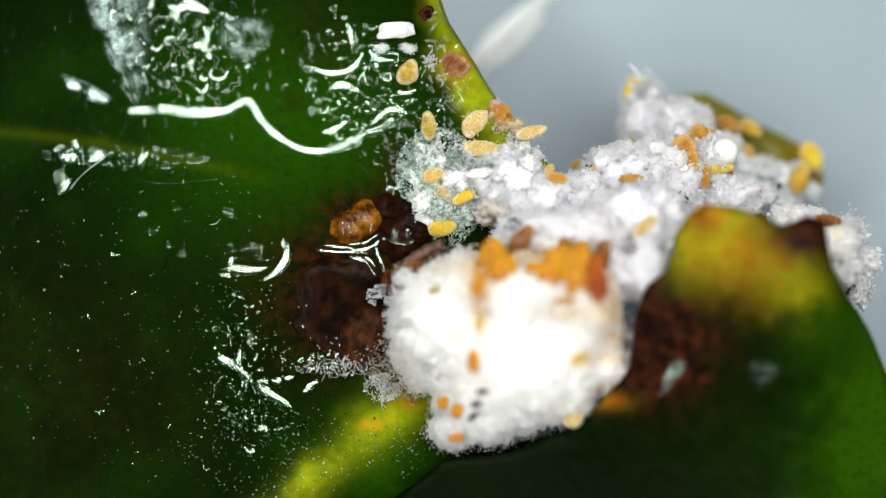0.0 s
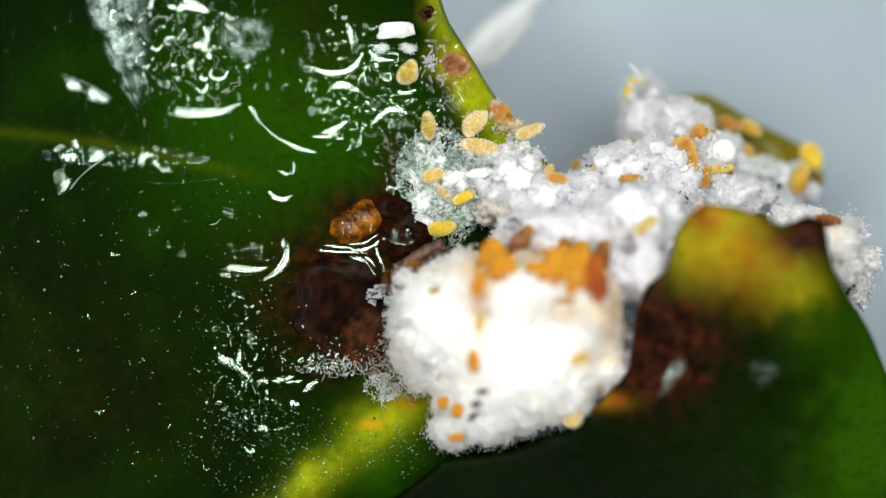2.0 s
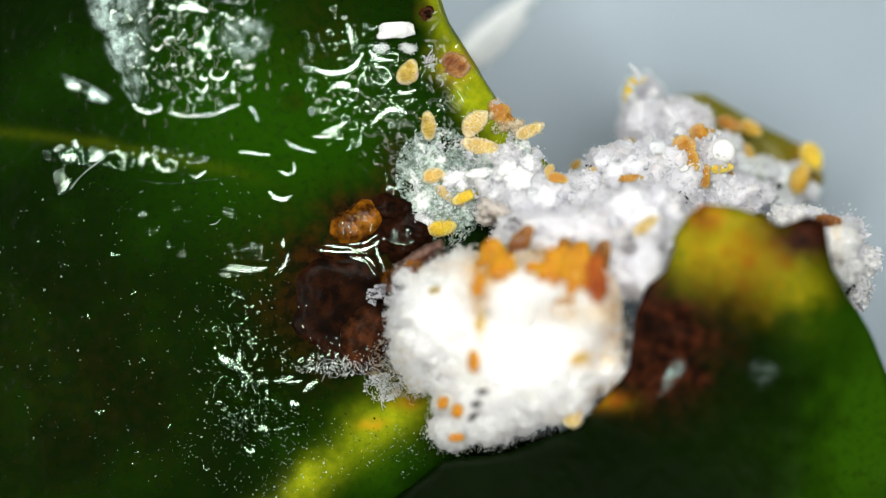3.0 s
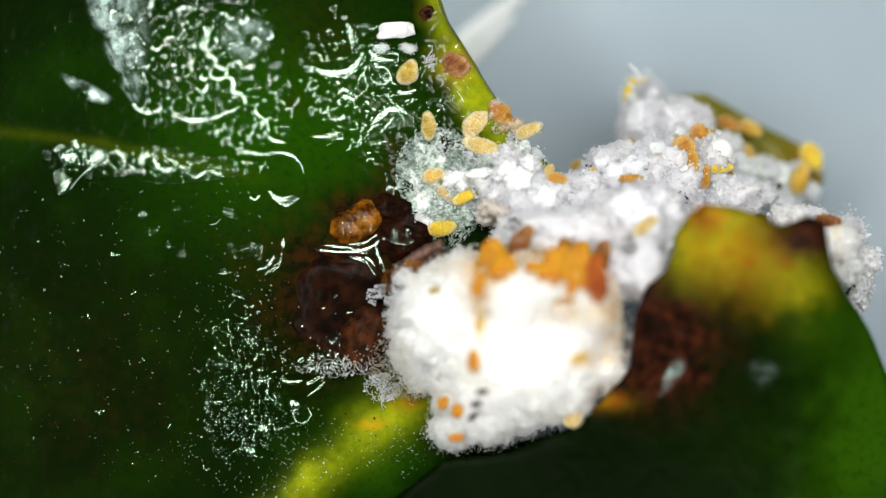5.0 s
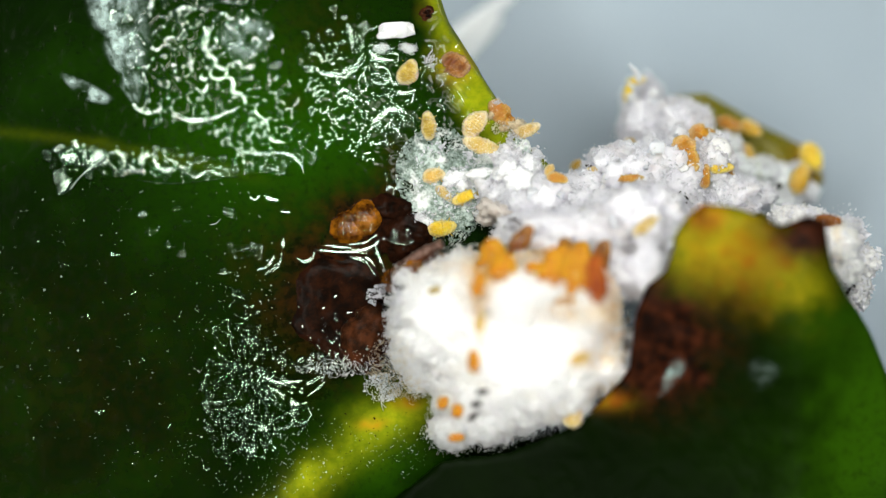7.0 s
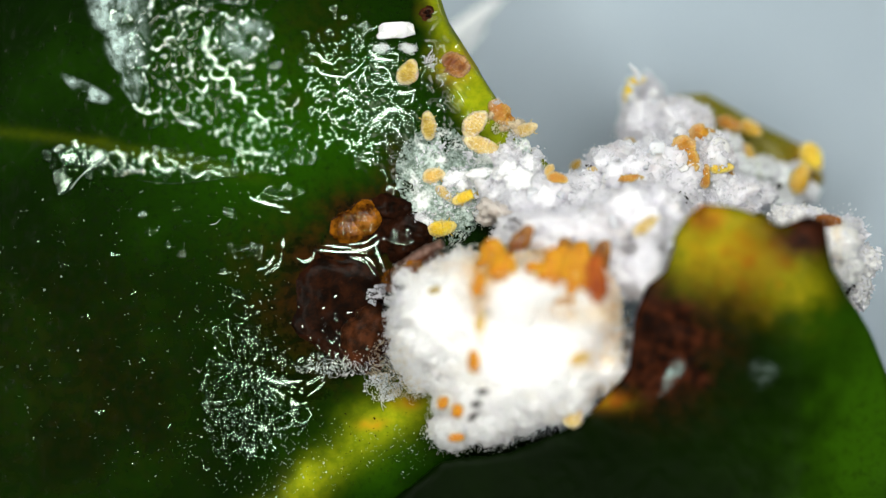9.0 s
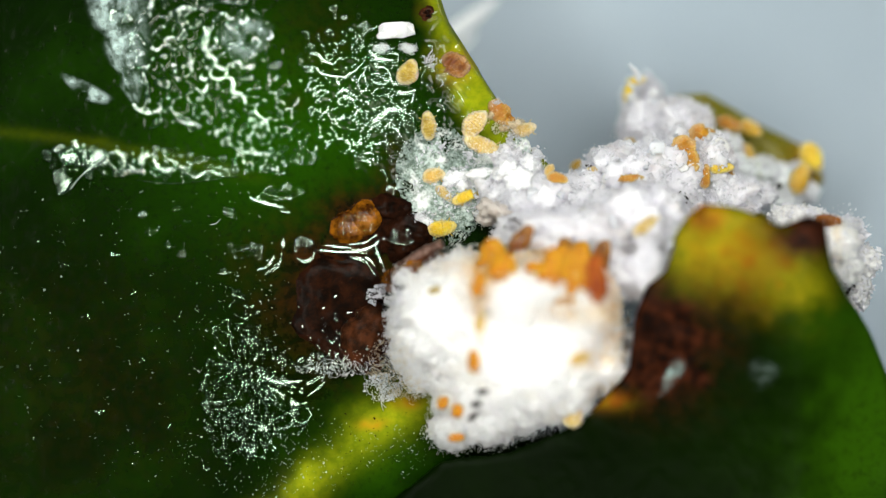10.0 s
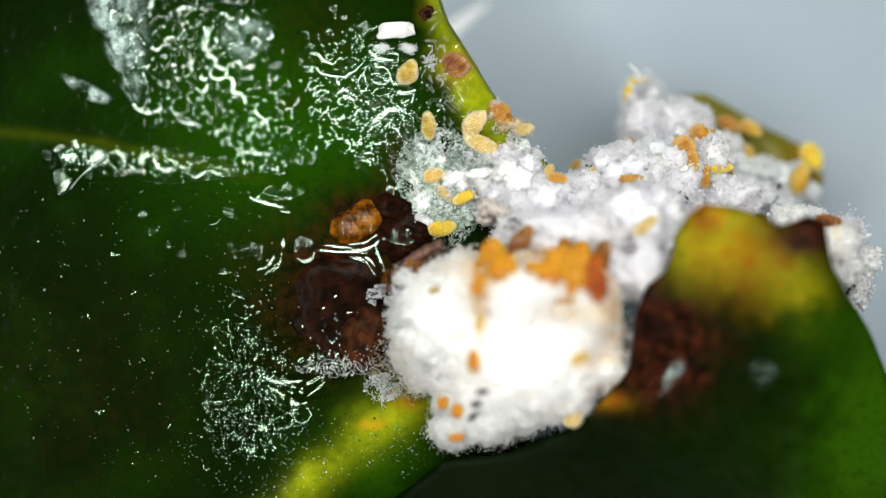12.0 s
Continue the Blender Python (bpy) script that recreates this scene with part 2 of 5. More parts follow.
FLAKE_V, FLAKE_F = np.array(((1, 0, 0), (0.2, 0.9, 0.1), (-0.9, 0.2, 0), (-0.3, -0.8, 0), (0.1, 0, 0.5), (0, 0.1, -0.5))), \
    np.array(((0, 1, 4), (1, 2, 4), (2, 3, 4), (3, 0, 4), (1, 0, 5), (2, 1, 5), (3, 2, 5), (0, 3, 5)))


def flakes(points, lo, hi, rng, thin=0.5):
    """Small irregular crystals at the points, sizes in plan units."""
    n = len(points)
    size = (lo + (hi - lo) * rng.random(n) ** 2.5) / 196
    q = rng.normal(size=(n, 4))
    q /= np.linalg.norm(q, axis=1)[:, None]
    w, x, y, z = q.T
    rot = np.stack((1 - 2 * (y * y + z * z), 2 * (x * y - z * w), 2 * (x * z + y * w), 2 * (x * y + z * w), 1 - 2 * (x * x + z * z),
                    2 * (y * z - x * w), 2 * (x * z - y * w), 2 * (y * z + x * w), 1 - 2 * (x * x + y * y)), -1).reshape(n, 3, 3)
    shape = FLAKE_V[None] * (1 + 0.5 * (rng.random((n, 6, 3)) - 0.5)) * np.stack((np.ones(n), 0.4 + 0.6 * rng.random(n), thin * (0.5 + rng.random(n))), -1)[:, None]
    verts = np.einsum("nij,nkj->nki", rot, shape) * size[:, None, None] + points[:, None]
    faces = FLAKE_F[None] + (np.arange(n) * 6)[:, None, None]
    return verts.reshape(-1, 3), faces.reshape(-1, 3)


def on_clumps(pieces, n, rng, spread=0.012):
    """Random points on the upper side of lumpy bodies."""
    out = []
    for v, f in pieces:
        keep = v[v[:, 2] > v[:, 2].mean() - 0.25 * np.ptp(v[:, 2])]
        pick = keep[rng.integers(0, len(keep), max(1, n // len(pieces)))]
        out.append(pick + rng.normal(size=pick.shape) * spread)
    return np.concatenate(out)


def tube(points, radii, sides=6, flat=1.0):
    p = np.asarray(points, float)
    r = np.broadcast_to(np.asarray(radii, float), len(p))
    along = np.gradient(p, axis=0)
    along /= np.linalg.norm(along, axis=1)[:, None] + 1e-12
    side = np.cross(along, (0, 0, 1.0))
    side /= np.linalg.norm(side, axis=1)[:, None] + 1e-12
    up = np.cross(side, along)
    a = np.arange(sides) * 2 * math.pi / sides
    ring = p[:, None] + r[:, None, None] * (np.cos(a)[None, :, None] * side[:, None] + flat * np.sin(a)[None, :, None] * up[:, None])
    faces = [(i * sides + j, i * sides + (j + 1) % sides, (i + 1) * sides + (j + 1) % sides, (i + 1) * sides + j)
             for i in range(len(p) - 1) for j in range(sides)]
    faces += [tuple(range(sides))[::-1], tuple((len(p) - 1) * sides + j for j in range(sides))]
    return ring.reshape(-1, 3), faces


def curve_through(points, n):
    """n points on a smooth curve (Catmull-Rom) through a few plan points."""
    p = np.asarray(points, float)
    p = np.concatenate((2 * p[:1] - p[1:2], p, 2 * p[-1:] - p[-2:-1]))
    t = np.linspace(0, len(p) - 3 - 1e-6, n)
    i = t.astype(int)
    f = (t - i)[:, None]
    a, b, c, d = p[i], p[i + 1], p[i + 2], p[i + 3]
    return 0.5 * (2 * b + (c - a) * f + (2 * a - 5 * b + 4 * c - d) * f ** 2 + (3 * b - a - 3 * c + d) * f ** 3)


def sheet(grid, thick):
    """A closed solid from a grid of points (rows, columns, 3), thick millimetres deep."""
    r, c = grid.shape[:2]
    top = grid.reshape(-1, 3)
    low = top - np.array((0, 0, thick))
    i = np.arange(r * c).reshape(r, c)
    quads = np.stack((i[:-1, :-1], i[1:, :-1], i[1:, 1:], i[:-1, 1:]), -1).reshape(-1, 4)
    m = r * c
    under = quads[:, ::-1] + m
    rim = np.concatenate((i[0, ::-1], i[:, 0], i[-1], i[::-1, -1]))
    nxt = np.roll(rim, -1)
    keep = rim != nxt
    wall = np.stack((rim[keep], rim[keep] + m, nxt[keep] + m, nxt[keep]), -1)
    return np.concatenate((top, low)), np.concatenate((quads, under, wall))


def set_values(ob, name, values):
    layer = ob.data.attributes.new(name, "FLOAT", "POINT")
    data = np.zeros(len(ob.data.vertices), np.float32)
    data[:len(values)] = values
    data[len(values):2 * len(values)] = values[:max(0, len(data) - len(values))]
    layer.data.foreach_set("value", data)


def spot(u, v, cu, cv, ru, rv, turn=0.0):
    """1 in the middle of an oval patch, 0 outside it."""
    c, k = math.cos(radians(turn)), math.sin(radians(turn))
    a, b = u - cu, -(v - cv)
    return np.exp(-(((a * c + b * k) / ru) ** 2 + ((b * c - a * k) / rv) ** 2))


def near_line(u, v, points, width):
    """1 on a bent line, falling to 0 at a few widths from it."""
    p = curve_through(points, 60)
    best = np.full(np.shape(u), 1e9)
    for (au, av), (bu, bv) in zip(p[:-1], p[1:]):
        du, dv = bu - au, bv - av
        t = np.clip(((u - au) * du + (v - av) * dv) / (du * du + dv * dv), 0, 1)
        best = np.minimum(best, np.hypot(u - au - t * du, v - av - t * dv))
    return np.exp(-(best / width) ** 2)


# ---- the plate under the leaves ----
plate_v, plate_f = [], []
for k, (r, z) in enumerate(((6, -2.1), (20, -2.1), (70, -2.1), (110, -2.1), (118, -0.9), (120, -0.9), (120, -4.0))):
    for j in range(64):
        a = 2 * math.pi * j / 64
        plate_v.append((r * math.cos(a), r * math.sin(a), z))
    if k:
        plate_f += [((k - 1) * 64 + j, k * 64 + j, k * 64 + (j + 1) % 64, (k - 1) * 64 + (j + 1) % 64) for j in range(64)]
plate_f = [tuple(reversed(f)) for f in plate_f] + [tuple(range(64))]
tagged(part("ground", plate_v, [f[::-1] if len(f) == 4 else f for f in plate_f], PLATE), "pale grey matt plate under the leaves", "plate", kind="structure")


# ---- the broad wet leaf ----
EDGE_V = (-120, 0, 40, 100, 165, 200, 250, 310, 420, 560, 700, 1000)
EDGE_U = (738, 780, 795, 832, 874, 892, 930, 990, 1060, 1060, 1000, 960)
SIDE_VEIN = ((-80, 215), (0, 226), (150, 246), (330, 280), (480, 318), (600, 352))
MIDRIB = ((440, 962), (526, 882), (604, 802), (672, 744), (780, 690))


def leaf_edge(v):
    return np.interp(v, EDGE_V, EDGE_U)


def leaf_base(u, v):
    """The broad leaf's own smooth surface."""
    u, v = np.asarray(u, float), np.asarray(v, float)
    z = -0.26 * np.clip((520 - u) / 520, 0, 1.4) ** 1.15
    z = z - 0.05 * soft((u - leaf_edge(v) + 8) / 8) ** 2 * (v < 330)
    z = z - 0.008 * near_line(u, v, SIDE_VEIN, 24)
    z = z + 0.028 * near_line(u, v, MIDRIB, 50)
    z = z - 0.10 * soft((v - 700) / 260) * soft((u - 640) / 260)
    return z


GRID_STEP = 5.0
grid_u, grid_v = np.meshgrid(np.arange(-200, 1201, GRID_STEP), np.arange(-200, 1101, GRID_STEP))
GRID_Z = leaf_base(grid_u, grid_v)


def leaf_at(u, v):
    """The broad leaf's height, read from a grid."""
    a = np.clip((np.asarray(u, float) + 200) / GRID_STEP, 0, GRID_Z.shape[1] - 1.001)
    b = np.clip((np.asarray(v, float) + 200) / GRID_STEP, 0, GRID_Z.shape[0] - 1.001)
    i, j = a.astype(int), b.astype(int)
    f, g = a - i, b - j
    return (GRID_Z[j, i] * (1 - f) + GRID_Z[j, i + 1] * f) * (1 - g) + (GRID_Z[j + 1, i] * (1 - f) + GRID_Z[j + 1, i + 1] * f) * g


ZONES = ((360, 90, 130, 120, 0), (640, 150, 100, 120, 0), (790, 190, 60, 70, 0), (690, 270, 40, 60, 0), (775, 50, 30, 70, 0))


def leaf_zone(u, v):
    return np.clip(sum(spot(u, v, *z) for z in ZONES), 0, 1)


def leaf_detail(u, v):
    p = np.stack((u.ravel(), v.ravel(), np.zeros(u.size)), -1)
    cells = vnoise(p / 13.0, 3) + 0.5 * vnoise(p / 7.0, 5)
    mounds = vnoise(p / 42.0, 9)
    zone = leaf_zone(u, v).ravel()
    return ((0.0022 + 0.015 * zone) * (cells - 0.75) + 0.014 * (mounds - 0.5) * (0.25 + zone)).reshape(u.shape)


def leaf_wobble(u, v):
    return 60 * (fbm(np.stack((u.ravel() / 60, v.ravel() / 60, u.ravel() * 0), -1), 3, 31).reshape(u.shape) - 0.5)


def leaf_yellow(u, v):
    """How far the green has turned yellow: along the margin and the veins."""
    wob = leaf_wobble(u, v)
    y = (0.86 + 0.012 * wob) * soft((u + 1.3 * wob - leaf_edge(v) + 62 + 0.26 * np.clip(v, 0, 260)) / 78) * (1 - 0.55 * soft((u - leaf_edge(v) + 16) / 14)) * (v < 420) + (0.62 + 0.016 * wob) * near_line(u + wob * 0.35, v + wob * 0.3, MIDRIB, 32)
    y += 0.13 * near_line(u, v - 4 + 0.2 * wob, SIDE_VEIN, 11) * soft((520 - u) / 200) + 0.55 * spot(u + wob, v + 0.6 * wob, 690, 742, 90, 44, 30)
    return np.clip(y * (0.8 + 0.012 * wob), 0, 1)


def leaf_lit_green(u, v):
    """Light painted round the side vein and behind the margin; brighter midrib tissue."""
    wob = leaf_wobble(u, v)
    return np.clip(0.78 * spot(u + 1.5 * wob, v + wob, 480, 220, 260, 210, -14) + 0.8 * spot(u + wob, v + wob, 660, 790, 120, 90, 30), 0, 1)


def leaf_brown(u, v):
    wob = leaf_wobble(u, v)
    b = spot(u + wob, v + wob, 600, 520, 115, 120) * 1.3 + spot(u + wob, v, 660, 380, 70, 50) + 0.8 * spot(u, v, 756, 22, 20, 16) + 0.35 * spot(u + wob, v, 560, 60, 60, 70)
    b += 0.5 * spot(u, v, 700, 290, 30, 60) + 0.35 * spot(u, v, 520, 180, 20, 16) + 0.25 * spot(u + wob, v + wob, 480, 440, 90, 50) + 0.5 * spot(u + wob, v, 742, 690, 40, 26) + 0.2 * spot(u + wob, v + wob, 130, 690, 230, 220)
    return np.clip(b, 0, 1)


def leaf_ochre(u, v):
    """Small rusty blotches on the midrib and the margin."""
    wob = leaf_wobble(u, v)
    o = 0.6 * spot(u + wob, v, 722, 712, 26, 14) + 0.45 * spot(u + wob, v + wob, 660, 748, 26, 10) + 0.3 * spot(u + wob, v + wob, 655, 755, 18, 8) + 0.5 * spot(u, v, 806, 118, 26, 26)
    return np.clip(o, 0, 1)


def build_leaf():
    rows, cols = 430, 470
    v = np.linspace(-60, 960, rows)[:, None] * np.ones((1, cols))
    k = np.linspace(0, 1, cols)[None]
    edge = leaf_edge(v) + 3.0 * (vnoise(np.stack((v.ravel() / 23, v.ravel() * 0, v.ravel() * 0), -1), 4).reshape(v.shape) - 0.5)
    u = -120 + (edge + 120) * k
    z = leaf_base(u, v) + leaf_detail(u, v)
    leaf = empty("leaf", "broad wet dark green leaf with yellow-green margin and veins", "leaf")
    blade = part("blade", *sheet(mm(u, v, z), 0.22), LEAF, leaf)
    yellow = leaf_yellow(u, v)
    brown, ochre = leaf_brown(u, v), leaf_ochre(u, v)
    for name, value in (("yellow", yellow), ("brown", brown), ("ochre", ochre), ("lighter_green", leaf_lit_green(u, v))):
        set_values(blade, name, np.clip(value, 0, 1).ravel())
    for name, line, half, high in (("midrib", MIDRIB, 36, 0.006), ("side_vein", SIDE_VEIN[:5], 10, 0.0025)):
        c = curve_through(line, 160)
        d = np.gradient(c, axis=0)
        d /= np.hypot(d[:, 0], d[:, 1])[:, None]
        w = np.linspace(-1, 1, 25)[None]
        fade = np.minimum(1, np.linspace(0.1, 5.0, 160))[:, None] * np.minimum(1, np.linspace(5.0, 0.1, 160))[:, None]
        su, sv = c[:, :1] + d[:, 1:] * w * half * fade, c[:, 1:] - d[:, :1] * w * half * fade
        grain = fbm(np.stack((su.ravel() / 14, sv.ravel() / 14, su.ravel() * 0), -1), 3, 77).reshape(su.shape) - 0.5
        sz = leaf_base(su, sv) + leaf_detail(su, sv) + high * (1 - w * w) * fade - 0.004 + high * 0.5 * grain * (1 - w * w)
        vein = part(name, *sheet(mm(su, sv, sz), 0.03), LEAF, leaf, "yellow-green vein")
        for key, value in (("yellow", leaf_yellow(su, sv)), ("brown", leaf_brown(su, sv)), ("ochre", leaf_ochre(su, sv)), ("lighter_green", leaf_lit_green(su, sv))):
            set_values(vein, key, value.ravel())
    return leaf


build_leaf()


# ---- the near leaf, which bends down towards the front ----
TOP_U = (700, 780, 900, 1000, 1060, 1112, 1118, 1140, 1172, 1196, 1218, 1240, 1290, 1340, 1372, 1420, 1450, 1462, 1490, 1530, 1575, 1640)
TOP_V = (880, 815, 800, 760, 712, 650, 560, 505, 478, 410, 380, 364, 370, 388, 404, 386, 394, 470, 522, 580, 690, 850)


def near_base(u, v):
    top = np.interp(u, TOP_U, TOP_V)
    z = 1.25 - 0.80 * soft((v - 380) / 600) - 0.18 * soft((1150 - u) / 400) - 0.30 * soft((u - 1400) / 200)
    z = z - 0.07 * np.exp(-(v - top) / 16.0)
    return z + 0.10 * np.exp(-((u - 1400) / 60) ** 2) * soft((v - 400) / 100)


def build_near_leaf():
    rows, cols = 170, 330
    u = np.linspace(700, 1640, cols)[None] * np.ones((rows, 1))
    top = np.interp(u, TOP_U, TOP_V) + 4 * (vnoise(np.stack((u.ravel() / 17, u.ravel() * 0, u.ravel() * 0), -1), 8).reshape(u.shape) - 0.5)
    v = top + (np.maximum(1000, top + 60) - top) * np.linspace(0, 1, rows)[:, None] ** 1.4
    p = np.stack((u.ravel() / 30, v.ravel() / 30, u.ravel() * 0), -1)
    z = near_base(u, v) + 0.02 * (fbm(p, 3, 40).reshape(u.shape) - 0.5)
    leaf = empty("leaf", "dark green leaf with scorched yellow and brown tip", "leaf")
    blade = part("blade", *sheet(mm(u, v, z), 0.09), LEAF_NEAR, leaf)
    wob = 95 * (fbm(p * 0.8, 4, 41).reshape(u.shape) - 0.5)
    ochre = 0.42 * spot(u + wob, v + wob, 1300, 445, 90, 70) + 0.8 * spot(u, v, 1240, 385, 30, 22)
    yellow = spot(u + wob * 0.8, v + wob * 0.9, 1230, 450, 60, 65) + 0.8 * spot(u + wob, v + wob, 1390, 495, 60, 50) + spot(u, v, 1290, 400, 60, 40)
    brown = spot(u + wob, v + wob, 1150, 570, 80, 60) * 1.4 + spot(u, v, 1430, 415, 34, 34) * 1.4 + 0.7 * spot(u + wob, v, 1150, 660, 90, 60) + 0.75 * spot(u + wob, v + 0.6 * wob, 1385, 412, 60, 28) + 0.7 * spot(u + 0.5 * wob, v, 1234, 384, 22, 26)
    brown += 0.85 * spot(u + wob, v, 1185, 620, 80, 80)
    ochre += 0.30 * spot(u + wob, v, 1180, 622, 34, 30) + 0.5 * spot(u, v, 1075, 705, 40, 16)
    for name, value in (("yellow", yellow), ("brown", brown), ("ochre", ochre)):
        set_values(blade, name, np.clip(value, 0, 1).ravel())
    # Lighter green down the right flank.
    set_values(blade, "lighter_green", np.clip(1.0 * spot(u + wob, v, 1530, 760, 95, 250, -14) + 0.5 * spot(u, v, 1440, 570, 70, 70) + 0.12 * spot(u + wob, v, 1390, 780, 220, 150), 0, 1).ravel())
    rim_u = np.linspace(1190, 1446, 140)
    rim_v = np.interp(rim_u, TOP_U, TOP_V) + 5
    rim = part("margin", *tube(mm(rim_u, rim_v, near_base(rim_u, rim_v) - 0.05), 0.035, 8), LEAF_NEAR, leaf, "rolled leaf margin")
    for name, value in (("yellow", spot(rim_u, rim_v, 1240, 400, 90, 60)), ("brown", spot(rim_u, rim_v, 1430, 400, 50, 60) + spot(rim_u, rim_v, 1130, 540, 40, 60)), ("ochre", spot(rim_u, rim_v, 1235, 375, 30, 30))):
        set_values(rim, name, np.repeat(np.clip(value, 0, 1), 8))
    return leaf


build_near_leaf()


# ---- the far shoot behind the wax ----
def build_far_leaf():
    rows, cols = 90, 110
    k, m = np.meshgrid(np.linspace(0, 1, cols), np.linspace(0, 1, rows))
    u = 1190 + 270 * k + 10 * np.sin(m * 5)
    top = np.interp(k, (0, 0.25, 0.6, 0.95, 1), (165, 160, 215, 262, 300))
    low = np.interp(k, (0, 0.6, 0.9, 1), (480, 470, 380, 345))
    v = top + (low - top) * m
    p = np.stack((u.ravel() / 30, v.ravel() / 30, u.ravel() * 0), -1)
    z = -1.30 + 0.20 * np.sin(m * math.pi) - 0.20 * k + 0.10 * (fbm(p, 3, 50).reshape(u.shape) - 0.5)
    leaf = empty("leaf_tip", "olive green leaf tip half covered in wax", "leaf")
    blade = part("blade", *sheet(mm(u, v, z), 0.18), LEAF_FAR, leaf)
    lobe = part("lobe", *clump(1345, 338, -0.80, 11, 15, 0.06, 4, 0.3, 2.0, 20, 57), LEAF_NEAR, leaf, "small green lobe between frosted wax")
    set_values(lobe, "lighter_green", np.ones(len(lobe.data.vertices)))
    for name, value in (("yellow", 0.35 + 0 * u), ("brown", 0 * u), ("ochre", 0.5 * spot(u, v, 1440, 280, 30, 40))):
        set_values(blade, name, value.ravel())


build_far_leaf()


# Unseen stem added under the wax, to carry it and shade the plate.
added_stem_line = curve_through(((900, 440), (1010, 410), (1110, 380), (1230, 350), (1330, 420)), 40)
stem = empty("stem", "unseen olive stem added under the wax to shade the plate", "stem")
shade_stalk = part("shade_stalk", *tube(mm(added_stem_line[:, 0], added_stem_line[:, 1], np.linspace(-0.95, -1.25, 40)), 0.40, 20), LEAF_FAR, stem)
set_values(shade_stalk, "yellow", np.full(800, 0.3))


# ---- dark tissue at the leaf joint ----
def build_stump():
    stump = empty("bud_stump", "wet dark brown dead bud at the leaf joint", "bud")
    part("body", *joined([clump(600, 545, -0.05, 88, 104, 0.10, 5, 0.30, 2.2, 0, 3)]), BARK, stump)
    part("flank", *clump(652, 600, -0.02, 50, 66, 0.17, 5, 0.3, 2.4, 0, 4), BARK_RED, stump, "reddish brown side of the bud")
    part("shoulder", *joined([clump(712, 415, -0.04, 58, 50, 0.15, 5, 0.3, 2.6, 0, 5), clump(690, 370, -0.1, 45, 30, 0.2, 4, 0.3, 3, 0, 6)]), BARK, stump)
    part("scale", *clump(732, 475, 0.25, 60, 18, 0.22, 4, 0.3, 2.5, 22, 7), AMBER, stump, "reddish brown bud scale")


build_stump()
scale_line = curve_through(((690, 512), (700, 486), (722, 464), (752, 446), (782, 432)), 40)
scale_grain = fbm(np.stack((scale_line[:, 0] / 9, scale_line[:, 1] / 9, scale_line[:, 0] * 0), -1), 3, 33)
papery = empty("bud_scale", "papery pinkish brown bud scale against the wax", "bud")
part("blade", *tube(mm(scale_line[:, 0], scale_line[:, 1], np.linspace(0.22, 0.42, 40)), 0.025 + 0.045 * scale_grain, 10, 1.8), SCALE, papery)
part("fold", *tube(mm(scale_line[6:34, 0] + 9, scale_line[6:34, 1] + 10, np.linspace(0.26, 0.44, 28)), 0.03 + 0.04 * scale_grain[6:34], 8, 1.4), BARK_RED, papery, "reddish brown fold")
amber = empty("scale_insect", "wet amber brown scale insect beside the bud", "insect")
part("shell", *joined([clump(620, 402, -0.02, 38, 30, 0.13, 5, 0.13, 1.8, 12, 11, 0.02), clump(646, 386, -0.02, 34, 32, 0.16, 5, 0.13, 1.8, 40, 12, 0.02)]), AMBER, amber)


# ---- wax masses ----
BODIES = []


STAINS = ((0.9, 868, 455, 34, 42), (0.8, 846, 505, 22, 48), (0.7, 850, 572, 10, 44), (0.6, 925, 446, 46, 24), (0.5, 800, 474, 44, 14), (0.7, 975, 440, 80, 16), (0.55, 1020, 552, 70, 20),
          (0.7, 1084, 500, 20, 70), (0.45, 1092, 600, 24, 50), (0.6, 1044, 634, 46, 18), (0.35, 1070, 560, 40, 60), (0.7, 1078, 698, 34, 22), (0.5, 785, 706, 14, 16), (0.6, 1476, 420, 12, 50))


def wax_mass(label, bodies, seed, material, n_flakes, lo, hi, level=5, rough=0.35, freq=2.4, chunks=0, fuzz=0, fine=0.0, loose=0.055):
    rng = np.random.default_rng(seed)
    BODIES.extend(bodies)
    lumps = [clump(*b, level=level, rough=rough, freq=freq, seed=seed + i, fine=fine) for i, b in enumerate(bodies)]
    mass = empty("wax_mass", label, "wax", "wax masses")
    for lump in lumps:
        body = part("lump", *lump, material, mass)
        if material is WAX_CREAM:
            u, v = lump[0][:, 0] * 196 + 784, 441 - lump[0][:, 1] * 196
            set_values(body, "stain", np.clip(sum(k * spot(u, v, *at) for k, *at in STAINS), 0, 1))
    tagged(part("crystal_crust", *flakes(on_clumps(lumps, n_flakes, rng), lo, hi, rng, 0.8), WAX_CRYSTAL, mass, "loose wax crystals", smooth=False), kind="stuff")
    if fuzz:
        tagged(part("wax_fluff", *flakes(on_clumps(lumps, fuzz, rng, loose), 1.2, 4.5, rng, 0.3), WAX_CRYSTAL, mass, "loose wax wisps", smooth=False), kind="stuff")
    if chunks:
        tagged(part("chunk_crust", *flakes(on_clumps(lumps, chunks, rng), 7, 19, rng, 1.1), material, mass, "blocky wax chunks"), kind="stuff")
    return mass


def top_at(u, v):
    """Height of whatever lies uppermost at plan points, near leaf left aside."""
    u, v = np.asarray(u, float), np.asarray(v, float)
    z = np.where(u < leaf_edge(v), leaf_at(u, v), -0.9)
    z = np.maximum(z, np.where(heap_at(u, v) > 0.05, heap_at(u, v), -9))
    for b in BODIES:
        k = 1 - ((u - b[0]) / b[3]) ** 2 - ((v - b[1]) / b[4]) ** 2
        z = np.where(k > 0, np.maximum(z, b[2] + b[5] * np.sqrt(np.maximum(k, 0))), z)
    return z


